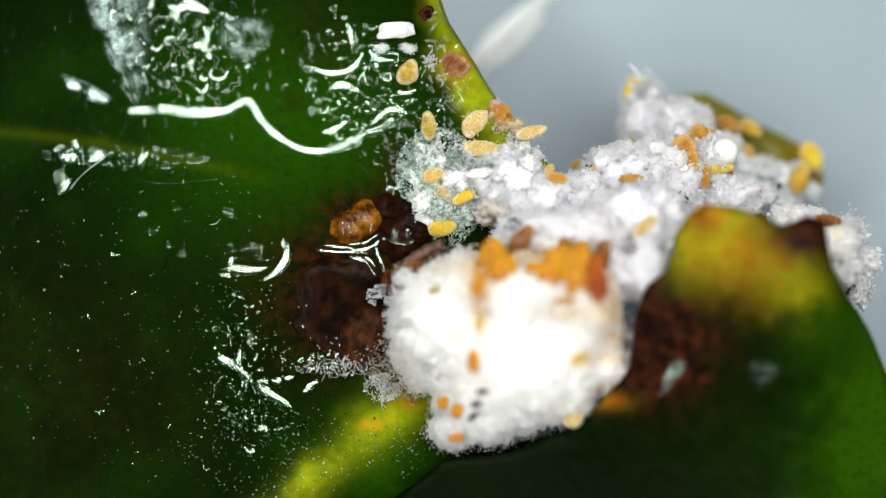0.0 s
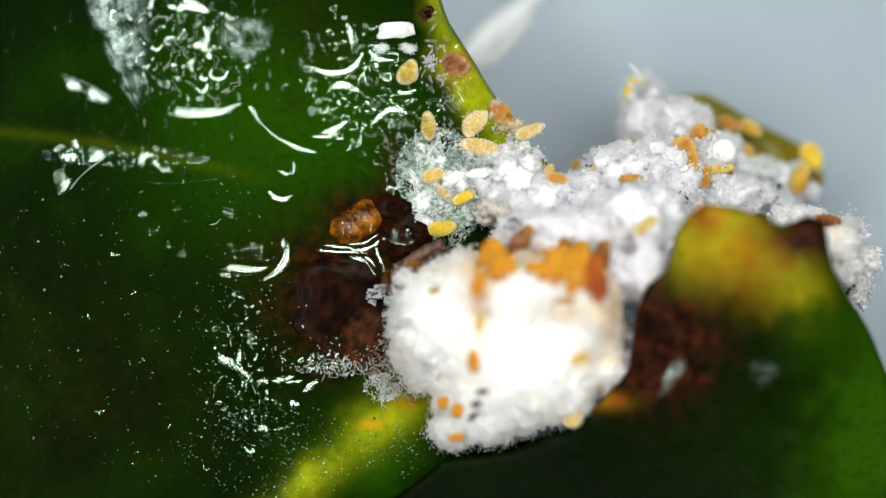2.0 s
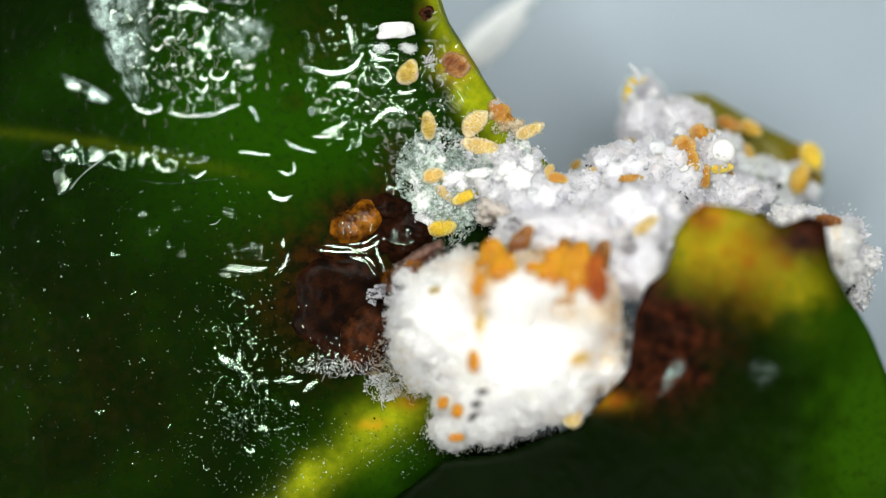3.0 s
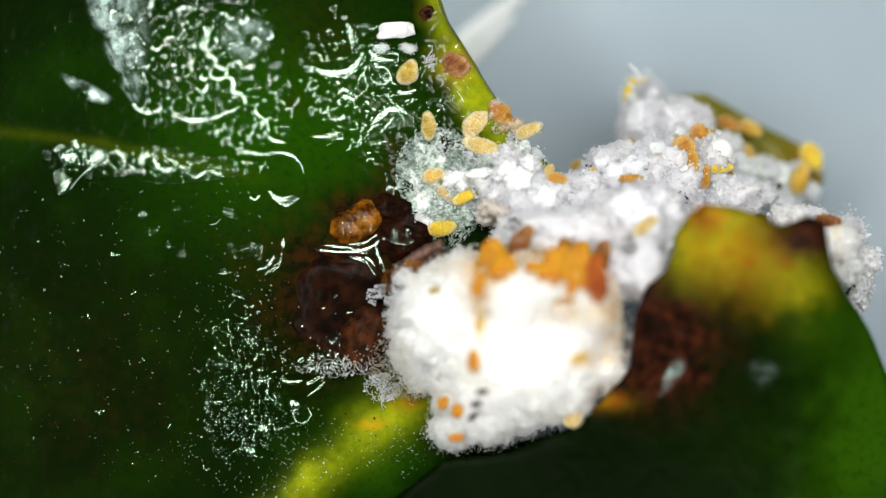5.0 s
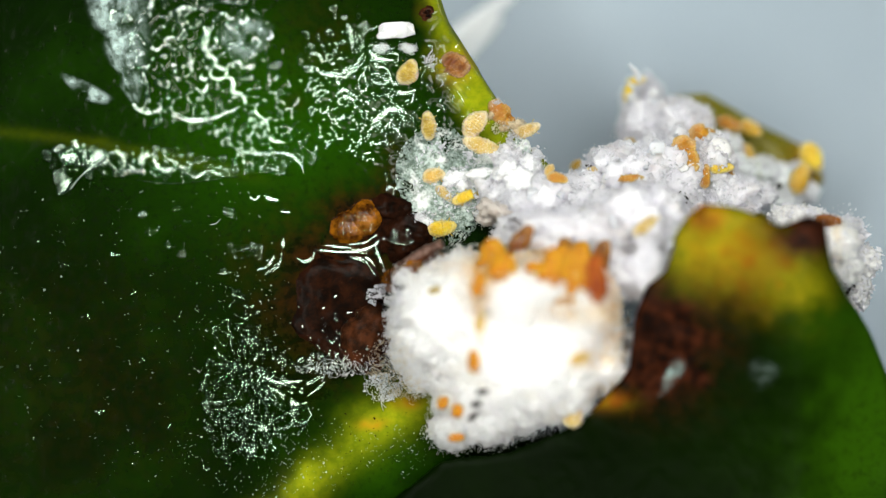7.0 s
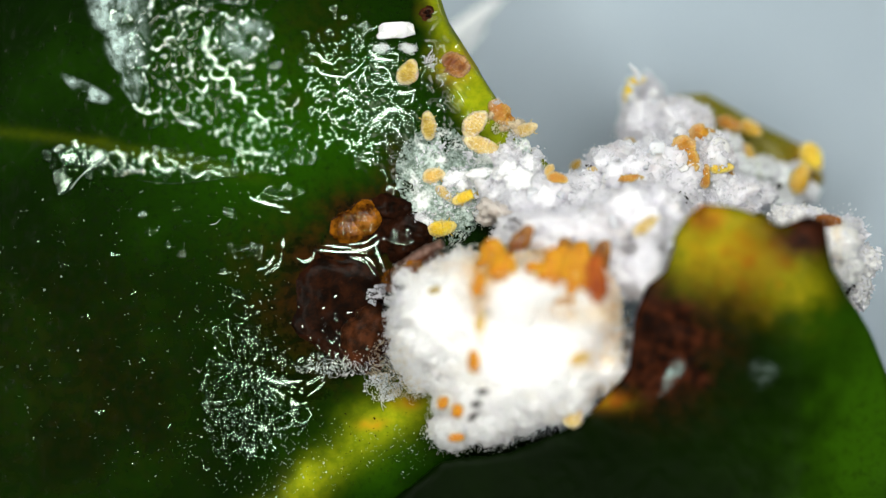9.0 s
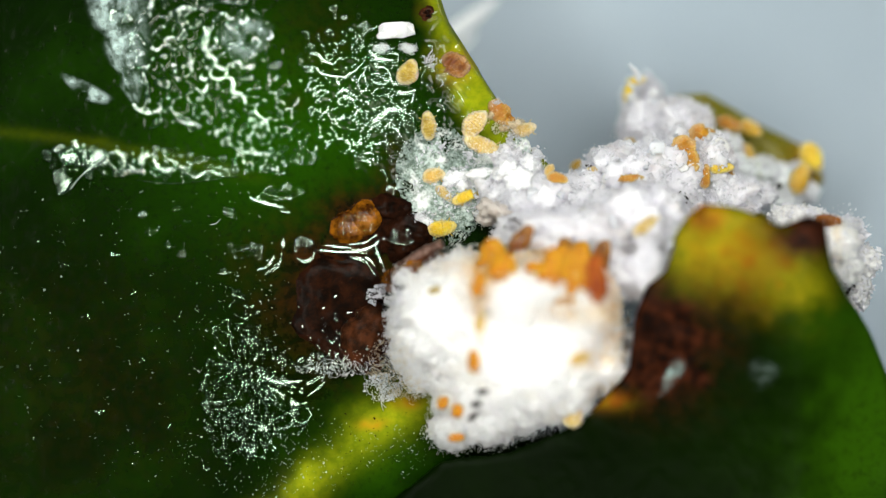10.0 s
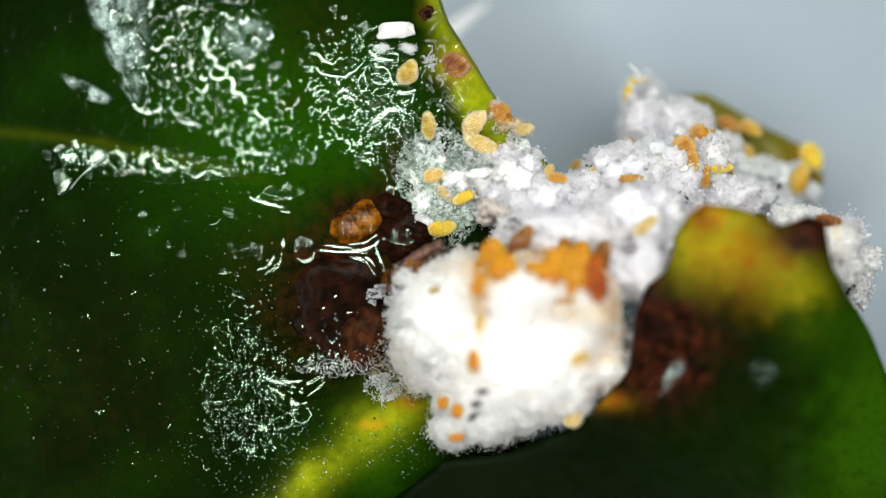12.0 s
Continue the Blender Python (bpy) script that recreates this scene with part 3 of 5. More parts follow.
HEAP = ((738, 622, 0.55, 54, 52), (748, 668, 0.45, 34, 30), (790, 560, 1.01, 109, 109), (900, 620, 1.23, 154, 134), (1010, 610, 1.16, 114, 114), (860, 700, 0.98, 104, 89), (960, 680, 1.04, 114, 84), (830, 500, 1.15, 84, 64), (930, 515, 1.45, 134, 79), (1040, 535, 1.47, 64, 94), (1075, 660, 0.85, 49, 44), (800, 760, 0.67, 44, 42))


def heap_at(u, v, rag=0.0):
    """Height of the thick wax heap, without its fluff; 0 and less outside it."""
    u, v = np.asarray(u, float), np.asarray(v, float)
    total = 0.0
    for cu, cv, top, ru, rv in HEAP:
        k = np.clip(1 - (((u - cu) / ru) ** 2 + ((v - cv) / rv) ** 2) * (1 + rag), 0, 1)
        total = total + (top * k ** 0.42) ** 7
    return total ** (1 / 7) - 0.02


def build_heap():
    u, v = np.meshgrid(np.arange(650, 1150, 2.5), np.arange(400, 830, 2.5))
    p = np.stack((u.ravel(), v.ravel(), u.ravel() * 0), -1)
    rag = 0.9 * (fbm(p / 16, 4, 120, 0.65) - 0.5).reshape(u.shape)
    z = heap_at(u, v, rag)
    wool = 0.16 * (fbm(p / 34, 3, 121) - 0.5) + 0.11 * (fbm(p / 9, 4, 122, 0.7) - 0.5)
    z = z + wool.reshape(u.shape) * soft(z * 4)
    inside = z > 0.06
    heap = empty("wax_mass", "thick woolly white wax mass in front of the joint", "wax", "wax masses")
    used = inside[:-1, :-1] & inside[1:, :-1] & inside[1:, 1:] & inside[:-1, 1:]
    i = np.arange(u.size).reshape(u.shape)
    quads = np.stack((i[:-1, :-1], i[1:, :-1], i[1:, 1:], i[:-1, 1:]), -1)[used]
    keep, back = np.unique(quads, return_inverse=True)
    body = part("body", mm(u, v, z).reshape(-1, 3)[keep], back.reshape(-1, 4), WAX_CREAM, heap)
    set_values(body, "stain", np.clip(sum(k * spot(u, v, *at) for k, *at in STAINS), 0, 1).ravel()[keep])
    rng = np.random.default_rng(123)
    at = mm(u, v, z).reshape(-1, 3)[keep]
    rim = at[(z < 0.7).ravel()[keep]]
    for name, label, points, n, spread, lo, hi in (("crystal_crust", "loose wax crystals", at, 2600, 0.012, 2.0, 7.0), ("wax_fluff", "loose wax wisps", at, 4500, 0.03, 1.2, 4.5),
                                                   ("rim_fluff", "loose wax wisps along the ragged rim", rim, 9000, 0.032, 0.8, 2.8)):
        pick = points[rng.integers(0, len(points), n)]
        tagged(part(name, *flakes(pick + rng.normal(size=pick.shape) * spread, lo, hi, rng, 0.6), WAX_WOOL, heap, label, smooth=False), kind="stuff")


build_heap()
bridge = wax_mass("crumbly white wax bridge between the leaves", (
    (900, 320, -0.05, 75, 60, 0.28), (950, 370, 0.0, 95, 60, 0.3), (1040, 370, -0.1, 90, 65, 0.35), (1110, 320, -0.2, 80, 65, 0.35),
    (1130, 400, 0.38, 90, 75, 0.4), (1190, 320, -0.3, 75, 85, 0.35), (1150, 230, -0.9, 50, 60, 0.3), (1145, 170, -1.25, 34, 40, 0.25), (1212, 226, -0.85, 52, 52, 0.3),
    (1252, 290, -0.4, 52, 56, 0.3), (1110, 470, 0.6, 70, 60, 0.35), (1280, 350, -0.4, 80, 45, 0.3), (1000, 420, 0.45, 130, 50, 0.35), (1066, 322, -0.3, 42, 36, 0.25)),
    200, WAX, 26000, 1.4, 7, 5, 0.42, 2.8, fuzz=14000, fine=0.10, loose=0.025)
wax_mass("blurred frosted wax on the far leaf tip", (
    (1318, 292, -0.95, 30, 26, 0.14), (1352, 300, -0.98, 34, 26, 0.14), (1388, 314, -1.05, 28, 26, 0.14), (1312, 346, -0.90, 34, 34, 0.18), (1362, 352, -1.0, 36, 26, 0.16), (1404, 350, -1.08, 26, 22, 0.14), (1438, 340, -1.12, 22, 16, 0.13), (1296, 258, -0.92, 24, 22, 0.14), (1420, 300, -1.12, 16, 14, 0.1)),
    400, WAX_FROST, 2200, 2, 8, 5, 0.55, 2.4)
wax_mass("smooth cream wax lobe against the near leaf's edge", (
    (1478, 430, 0.30, 38, 46, 0.28), (1490, 470, 0.22, 34, 36, 0.24), (1500, 400, 0.15, 22, 16, 0.16)),
    300, WAX_CREAM, 900, 1.5, 6, 5, 0.34, 2.4, fuzz=500, fine=0.08)
wax_mass("glassy crystalline wax crust beside the near leaf", (
    (1530, 462, 0.05, 28, 26, 0.18), (1516, 500, 0.05, 26, 22, 0.16), (1514, 528, 0.05, 22, 20, 0.15), (1400, 386, 0.1, 44, 22, 0.2), (1438, 384, 0.15, 26, 16, 0.18), (1512, 418, 0.05, 16, 26, 0.15)),
    310, WAX_GLASS, 1500, 2, 9, 5, 0.5, 2.6, chunks=50)


def crystal(u, v, z, size, wide, high, turn, seed, parent, material, tilt=35):
    """One angular block of wax; sizes in plan units."""
    rng = np.random.default_rng(seed)
    bm = bmesh.new()
    for d in rng.normal(size=(13, 3)):
        d = np.sign(d) * np.abs(d / np.abs(d).max()) ** 0.55 * (0.8 + 0.2 * rng.random(3))
        bm.verts.new(d * np.array((size, size * wide, size * high)) / 196)
    hull = bmesh.ops.convex_hull(bm, input=bm.verts)
    bmesh.ops.delete(bm, geom=list({g for g in hull["geom_interior"] if isinstance(g, bmesh.types.BMVert)}), context="VERTS")
    bmesh.ops.bevel(bm, geom=bm.edges[:], offset=size * 0.05 / 196, segments=1, affect="EDGES", clamp_overlap=True)
    spin = np.array(pose(0, 0, 0, rng.uniform(-tilt, tilt), rng.uniform(-tilt, tilt), turn).to_3x3())
    verts = np.array([c.co[:] for c in bm.verts]) @ spin.T + mm(u, v, z)
    faces = [[c.index for c in f.verts] for f in bm.faces]
    bm.free()
    part("crystal", verts, faces, material, parent, smooth=False)


rng = np.random.default_rng(207)
for k in range(50):
    cu, cv, cz, ru, rv, rz = BODIES[rng.integers(0, 14)]
    r, a = math.sqrt(rng.random()) * 0.85, rng.random() * 2 * math.pi
    u, v = cu + ru * r * math.cos(a), cv + rv * r * math.sin(a)
    if u > 885 or v > 300:
        size = 5 + 10 * rng.random() ** 2
        crystal(u, v, float(top_at(u, v)) + 0.2 * size / 196, size, 0.5 + 0.4 * rng.random(), 0.4 + 0.4 * rng.random(), rng.uniform(0, 180), 2000 + k, bridge, (WAX_ICE, WAX, WAX_GLASS)[k % 3])
for k, (u, v, size, wide, high, turn, stuff) in enumerate(((1160, 275, 30, 0.7, 0.4, 75, WAX_ICE), (1118, 345, 22, 0.8, 0.5, 80, WAX), (1214, 316, 22, 0.35, 0.5, 10, WAX), (1092, 292, 15, 0.8, 0.6, 50, WAX_ICE))):
    crystal(u, v, float(top_at(u, v)) - 0.02, size, wide, high, turn, 2300 + k, bridge, stuff)


# ---- powder, specks and small wax bits ----
def powder(name, label, category, patches, n, lo, hi, material, seed, lift=0.03, thresh=0.45, freq=26.0):
    """Loose grains strewn over oval patches of the leaf, denser where a noise is high."""
    rng = np.random.default_rng(seed)
    pts = []
    for cu, cv, ru, rv, share in patches:
        k = int(n * share)
        r, a = np.sqrt(rng.random(k)), rng.random(k) * 2 * math.pi
        u, v = cu + ru * r * np.cos(a), cv + rv * r * np.sin(a)
        keep = (vnoise(np.stack((u / freq, v / freq, u * 0), -1), seed) > thresh * (0.6 + 0.6 * rng.random(k))) & (u < leaf_edge(v) - 4)
        u, v = u[keep], v[keep]
        z = top_at(u, v)
        pts.append(mm(u, v, z + lift * rng.random(len(u))))
    return tagged(part(name, *flakes(np.concatenate(pts), lo, hi, rng), material, smooth=False), label, category, kind="stuff")


mould = empty("mould_crust", "grey-green powdery crust on the leaf margin", "mould")
for i, (cu, cv, ru, rv, rz) in enumerate(((760, 300, 46, 50, 0.03), (800, 360, 48, 50, 0.03), (836, 304, 36, 26, 0.04), (760, 360, 40, 45, 0.03), (922, 268, 18, 28, 0.04))):
    part("lump", *clump(cu, cv, float(leaf_at(cu, cv)), ru, rv, rz, 5, 0.5, 4.0, 0, 60 + i), WAX_GREY, mould)
powder("mould_dust", "grey-green and white mould grains on the leaf margin", "mould",
       ((775, 310, 75, 85, 0.6), (826, 296, 46, 34, 0.25), (790, 390, 55, 40, 0.15)), 9000, 1.5, 5, WAX_GREY, 71, 0.03, 0.46)
powder("wax_dust", "white wax grains on the leaf margin", "wax",
       ((860, 320, 80, 60, 0.5), (790, 310, 60, 60, 0.3), (770, 385, 35, 14, 0.1), (925, 270, 40, 40, 0.2)), 3000, 1.5, 6, WAX_CRYSTAL, 72, 0.06, 0.5)
powder("mould_dust", "pale fine mould threads beside the brown bud", "mould",
       ((660, 640, 42, 30, 0.5), (590, 652, 60, 14, 0.25), (690, 660, 24, 26, 0.25)), 420, 1.0, 3.0, WAX_GREY, 73, 0.30, 0.5, 12.0)
powder("wax_dust", "bluish white tuft of wax threads on the leaf", "wax", ((678, 686, 34, 26, 1.0),), 1500, 1, 3.8, WAX_WOOL, 74, 0.05, 0.55, 12.0)
powder("wax_dust", "bluish white wax flecks on the dead bud", "wax", ((618, 648, 34, 18, 0.5), (560, 655, 40, 10, 0.15), (650, 628, 26, 20, 0.35)), 260, 1.2, 4.6, WAX_WOOL, 79, 0.16, 0.4, 10.0)
# Pale specks, some of them painted stand-ins for small wet glints.
powder("leaf_specks", "tiny pale specks scattered on the leaf", "specks",
       ((250, 560, 280, 300, 0.4), (480, 800, 170, 90, 0.3), (420, 620, 90, 150, 0.25)), 1000, 0.9, 3.1, WAX_GREY, 75, 0.004, 0.0)
powder("wax_dust", "tan wax threads between bud and wax", "wax", ((694, 632, 40, 40, 0.6), (725, 685, 36, 26, 0.4)), 900, 0.7, 2.2, WAX_STAIN, 77, 0.30, 0.42, 12.0)
# Wet glints beside the midrib, put in as pale grains.
powder("leaf_specks", "pale grains standing in for green glints beside the midrib", "specks", ((470, 800, 120, 80, 0.7), (700, 800, 60, 50, 0.3)), 520, 1.0, 2.8, WAX_GREY, 78, 0.004, 0.35, 40.0)
powder("leaf_specks", "dark grit grains on the veins", "specks", ((640, 800, 160, 70, 1.0),), 90, 1.2, 3.0, BARK, 76, 0.004, 0.0)


def wax_bit(u, v, ru, rv, rz, seed, label, material=None, z=None, turn=0.0):
    bit = empty("wax_flake", label, "wax", "wax flakes")
    here = top_at(u, v) if z is None else z
    lump = clump(u, v, here + rz * 0.4, ru, rv, rz, 4, 0.5, 3.0, turn, seed)
    part("lump", *lump, material or WAX, bit)
    rng = np.random.default_rng(seed)
    tagged(part("crystal_crust", *flakes(on_clumps([lump], 160, rng), 1, 3.2, rng), material or WAX_CRYSTAL, bit, smooth=False), kind="stuff")


flake = empty("wax_flake", "square white wax flake on the leaf", "wax", "wax flakes")
for k, (u, v, size, wide, turn) in enumerate(((698, 56, 31, 0.56, 2), (716, 52, 21, 0.62, -8), (684, 60, 20, 0.6, 8))):
    crystal(u, v, 0.06, size, wide, 0.25, turn, 2401 + k, flake, WAX_WOOL, 5)
wax_bit(676, 86, 12, 7, 0.03, 431, "thin bluish wax remnant below a wax flake", WAX_FROST, None, 10)
wax_bit(722, 86, 15, 8, 0.03, 432, "thin bluish wax remnant below a wax flake", WAX_FROST, None, -10)
def thread_tuft(cu, cv, ru, rv, n, low, high, material, seed, label):
    """A loose felt of short curled threads over an oval patch."""
    rng = np.random.default_rng(seed)
    pieces = []
    for _ in range(n):
        r, a = math.sqrt(rng.random()), rng.random() * 2 * math.pi
        u, v, way, bend = cu + ru * r * math.cos(a), cv + rv * r * math.sin(a), rng.random() * 6.28, rng.uniform(-2.2, 2.2)
        k, long = np.linspace(0, 1, 7), rng.uniform(7, 20)
        turn = way + bend * k
        x, y = u + np.cumsum(np.cos(turn)) * long / 7, v + np.cumsum(np.sin(turn)) * long / 7
        z = top_at(u, v) + low + (high - low) * rng.random() + 0.04 * np.sin(k * math.pi)
        pieces.append(tube(mm(x, y, z), rng.uniform(0.0018, 0.0036), 4))
    tagged(part("wax_threads", *joined(pieces), material), label, "wax", kind="stuff")


thread_tuft(690, 640, 36, 36, 90, 0.04, 0.34, PALE_DUST, 91, "tan felt of wax threads between bud and wax")
thread_tuft(722, 690, 30, 22, 40, 0.02, 0.24, PALE_DUST, 92, "tan felt of wax threads between bud and wax")
thread_tuft(610, 648, 60, 16, 60, 0.02, 0.16, WAX_CRYSTAL, 93, "pale wax threads on the dead bud")
thread_tuft(676, 690, 26, 20, 60, 0.01, 0.08, WAX_WOOL, 94, "bluish white wax threads on the leaf")
wax_bit(740, 386, 16, 9, 0.06, 402, "small white wax flake beside the bud")
powder("wax_dust", "clear bluish white wax grains beside the bud", "wax", ((682, 524, 34, 22, 0.7), (694, 552, 18, 22, 0.3)), 1000, 1.5, 5.5, WAX_CRYSTAL, 403, 0.22, 0.3, 14.0)
for u, v, ru, rv, turn in ((806, 316, 24, 14, 20), (820, 326, 16, 12, 60), (852, 308, 26, 11, 5), (918, 318, 26, 20, 0), (896, 300, 18, 14, 40), (748, 390, 20, 9, -20), (934, 290, 14, 16, 0)):
    wax_bit(u, v, ru, rv, 0.05, u + v, "soft white wax clot on the mouldy margin", WAX_WOOL, None, turn)
for u, v, ru, rv, turn in ((866, 366, 22, 18, 30), (884, 376, 24, 14, -20), (862, 388, 18, 12, 0)):
    wax_bit(u, v, ru, rv, 0.10, u + v, "greyish tan wax crust below the mould", WAX_DUN, None, turn)
tuft = empty("wax_tuft", "white needle-shaped wax crystals on the leaf margin", "wax", at=mm(762, 108, 0.0))
rng = np.random.default_rng(405)
for k in range(26):
    a, r, lean = rng.random() * 6.28, 6 + 8 * rng.random(), rng.normal(size=2) * 6
    tip = mm(762 + lean[0] + r * math.cos(a), 108 + lean[1] + r * math.sin(a), 0.02 + 0.05 * rng.random())
    part("needle", *tube(np.stack((mm(762 + lean[0], 108 + lean[1], 0.01), tip)) - mm(762, 108, 0.0), (0.006, 0.003), 5), WAX_CRYSTAL, tuft)
pit = empty("leaf_spot", "sunken dark red-brown dead spot on the leaf margin", "leaf spot")
part("rim", *clump(756, 23, -0.035, 19, 16, 0.05, 4, 0.25, 2.5, 20, 61), BARK_RED, pit, "reddish brown rim")
part("core", *clump(757, 24, -0.025, 10, 9, 0.05, 4, 0.3, 3.0, 0, 62), BARK, pit)
wax_bit(880, 182, 8, 4, 0.02, 406, "white wax tuft on the leaf margin", z=0.02)

powder("wax_dust", "cream wax crumbs on the leaf edge", "wax", ((895, 226, 26, 16, 0.6), (915, 246, 20, 16, 0.4)), 420, 1.2, 4.0, WAX_CREAM, 424, 0.06, 0.3)


for u, v, ru, rv, turn in ((904, 220, 14, 7, -24), (918, 234, 12, 7, -10), (872, 202, 10, 6, 50), (893, 226, 10, 7, 10), (920, 218, 9, 6, -30)):
    wax_bit(u, v, ru, rv, 0.035, u + v, "tan wax crust between the insects on the leaf edge", WAX_TAN, 0.0, turn)


def film_patches(grid, cover, n, label):
    """A thin pale film in n patches that follow one another."""
    film = empty("pale_film", label, "film", "dried films")
    edge = np.linspace(0, len(grid) - 1, n + 1).astype(int)
    for a, b in zip(edge[:-1], edge[1:]):
        patch = part("patch", *sheet(grid[a:b + 1], 0.004), FILM, film)
        set_values(patch, "cover", cover[a:b + 1].ravel())
    return film


def pale_film(cu, cv, half_u, half_v, turn, label, under=leaf_at, thick=1.0):
    k = np.linspace(-1, 1, 40)
    a, b = np.meshgrid(k, k)
    c, s = math.cos(radians(turn)), math.sin(radians(turn))
    wide = half_u * (1 - 0.45 * b)
    u, v = cu + a * wide * c + b * half_v * s, cv - a * wide * s + b * half_v * c
    cover = (thick * soft((1 - np.hypot(a, b)) * 1.5) * soft(3.4 * (fbm(np.stack((u.ravel() / 34, v.ravel() / 34, u.ravel() * 0), -1), 4, 91).reshape(u.shape) - 0.27)))
    return film_patches(mm(u, v, under(u, v) + 0.014), cover, 2, label)


# The lamps' broad reflection on the leaf, painted as a whitish film.
def reflection_wedge():
    b, a = np.meshgrid(np.linspace(0, 1, 120), np.linspace(0, 1, 80), indexing="ij")
    v = -40 + 240 * b
    lo = np.interp(v, (-40, 20, 196), (140, 150, 236))
    hi = np.interp(v, (-40, 60, 130, 196), (282, 274, 262, 246))
    lo = lo + 16 * (vnoise(np.stack((v.ravel() / 22, v.ravel() * 0, v.ravel() * 0), -1), 94).reshape(v.shape) - 0.5)
    u = lo + (hi - lo) * a
    blot = fbm(np.stack(((u - 0.42 * v).ravel() / 17, v.ravel() / 36, u.ravel() * 0), -1), 4, 93).reshape(u.shape)
    film_patches(mm(u, v, leaf_at(u, v) + 0.014), (0.95 * soft(a * 3.2) * soft((1 - a) * 1.25) * soft((1 - b) * 4) * (0.15 + 1.1 * soft(3.2 * (blot - 0.33)))), 3, "whitish streaked film painting a broad reflection on the leaf")


reflection_wedge()
pale_film(154, 162, 56, 17, -27, "whitish film patch on the leaf", thick=0.8)
pale_film(435, 70, 52, 42, 10, "faint whitish film on the leaf", thick=0.45)
pale_film(1184, 664, 15, 46, -32, "pale film on the near leaf", near_base, 0.6)
pale_film(1342, 662, 30, 34, -20, "faint pale film on the near leaf", near_base, 0.07)


# ---- insects ----
def shell(half, wide, high, grooves=11, rings=45, sides=22):
    s = np.linspace(-1, 1, rings)
    w = np.sqrt(np.clip(1 - np.abs(s) ** 2.1, 0, 1)) * (1 - 0.16 * s) + 0.01
    cut = 1 - 0.10 * (0.5 + 0.5 * np.cos(s * grooves * math.pi))
    a = np.arange(sides) * 2 * math.pi / sides
    y = (w * cut)[:, None] * np.cos(a)[None] * wide
    z = (w * cut)[:, None] * np.sin(a)[None] * high
    z = np.where(z < 0, z * 0.5, z)
    x = np.broadcast_to((s * half)[:, None], y.shape)
    verts = np.stack((x, y, z), -1).reshape(-1, 3)
    faces = [(i * sides + j, (i + 1) * sides + j, (i + 1) * sides + (j + 1) % sides, i * sides + (j + 1) % sides) for i in range(rings - 1) for j in range(sides)]
    faces += [tuple(range(sides)), tuple((rings - 1) * sides + j for j in reversed(range(sides)))]
    return verts, faces


def insect(u, v, long, wide, turn, material, label, name="crawler", category="insect", group="crawlers", z=None, legs=True, high=0.55, sink=0.3, lumpy=0.28, lift=0.0):
    """A scale-insect crawler, head towards its turn, long and wide in plan units."""
    half, w = long / 392, wide / 392
    here = (float(top_at(u, v)) if z is None else z) + w * high * sink + lift
    bug = empty(name, label, category, group)
    spin = pose(0, 0, 0, 0, 0, turn)
    bug.matrix_world = Matrix.Translation(Vector(mm(u, v, here)) * 0.001) @ spin
    verts, faces = shell(half, w, w * high)
    verts = verts + np.outer(fbm(verts * 14 + u, 3, int(u)) - 0.5, (0.6, 1, 1)) * w * lumpy
    verts[:, 1] += 0.10 * w * math.sin(u * 1.7 + v) * (1 - 2 * (verts[:, 0] / half) ** 2)
    body = part("body", verts, faces, material, bug)
    set_values(body, "edge", soft((np.hypot(verts[:, 0] / half, verts[:, 1] / w) - 0.62) / 0.36))
    grains = 0 if material in (RUST, AMBER_SHELL, UMBER) else {"powdered_orange_shell": 110, "orange_shell": 40, "yellow_shell": 25, "pale_yellow_shell": 50, "peach_shell": 60}.get(material.name, 20)
    rng = np.random.default_rng(int(u * 7 + v))
    upper = verts[verts[:, 2] > -0.2 * w * high]
    if grains:
        tagged(part("powder", *flakes(upper[rng.integers(0, len(upper), grains * 5)] * 1.01, 0.5, 1.5, rng), PALE_DUST, bug, "pale wax powder", smooth=False), kind="stuff")
    if legs:
        for side in (-1, 1):
            for k, x in enumerate((0.45, 0.1, -0.25)):
                leg = np.array(((x * half, side * w * 0.6, -0.3 * w), ((x + 0.12 - 0.16 * k) * half, side * w * 0.98, -0.1 * w), ((x + 0.2 - 0.26 * k) * half, side * w * 1.14, -w * 0.4)))
                part("leg", *tube(leg, (0.007, 0.006, 0.003), 6), material, bug)
    return bug


insect(722, 128, 50, 36, 62, PALE, "olive yellow crawler on the wet leaf")
insect(758, 223, 54, 28, 96, PALE, "pale yellow crawler on the leaf margin")
crawler_a = insect(841, 218, 58, 38, 48, POWDERED, "powdered orange crawler on the leaf margin")
crawler_b = insect(856, 264, 80, 32, -6, POWDERED, "long powdered orange crawler on the leaf margin")
insect(768, 311, 42, 27, 12, PEACH, "orange crawler on grey mould", sink=1.0)
insect(786, 343, 38, 19, -42, POWDERED, "pale orange crawler on grey mould", sink=1.0)
insect(827, 347, 60, 22, 24, YELLOW, "bright yellow crawler on grey mould", sink=2.2)
insect(782, 404, 54, 30, 8, YELLOW, "yellow crawler on white wax", sink=1.0)
crawler_c = insect(936, 234, 58, 24, 14, POWDERED, "orange crawler rearing over the leaf edge", z=0.05)
insect(890, 202, 62, 36, -46, DULL_AMBER, "wet orange mealybug on the leaf edge", "mealybug", group="mealybugs", z=0.0, legs=False, lumpy=0.8)
insect(806, 116, 54, 42, -40, UMBER, "rust-red mealybug sunk in the leaf margin", "mealybug", group="mealybugs", legs=False, high=0.35, lumpy=0.9)
insect(986, 316, 38, 20, -14, ORANGE, "small orange crawler on wax", legs=False, z=0.22)
insect(972, 302, 24, 18, 60, PEACH, "small orange crawler on wax", legs=False, z=0.16)
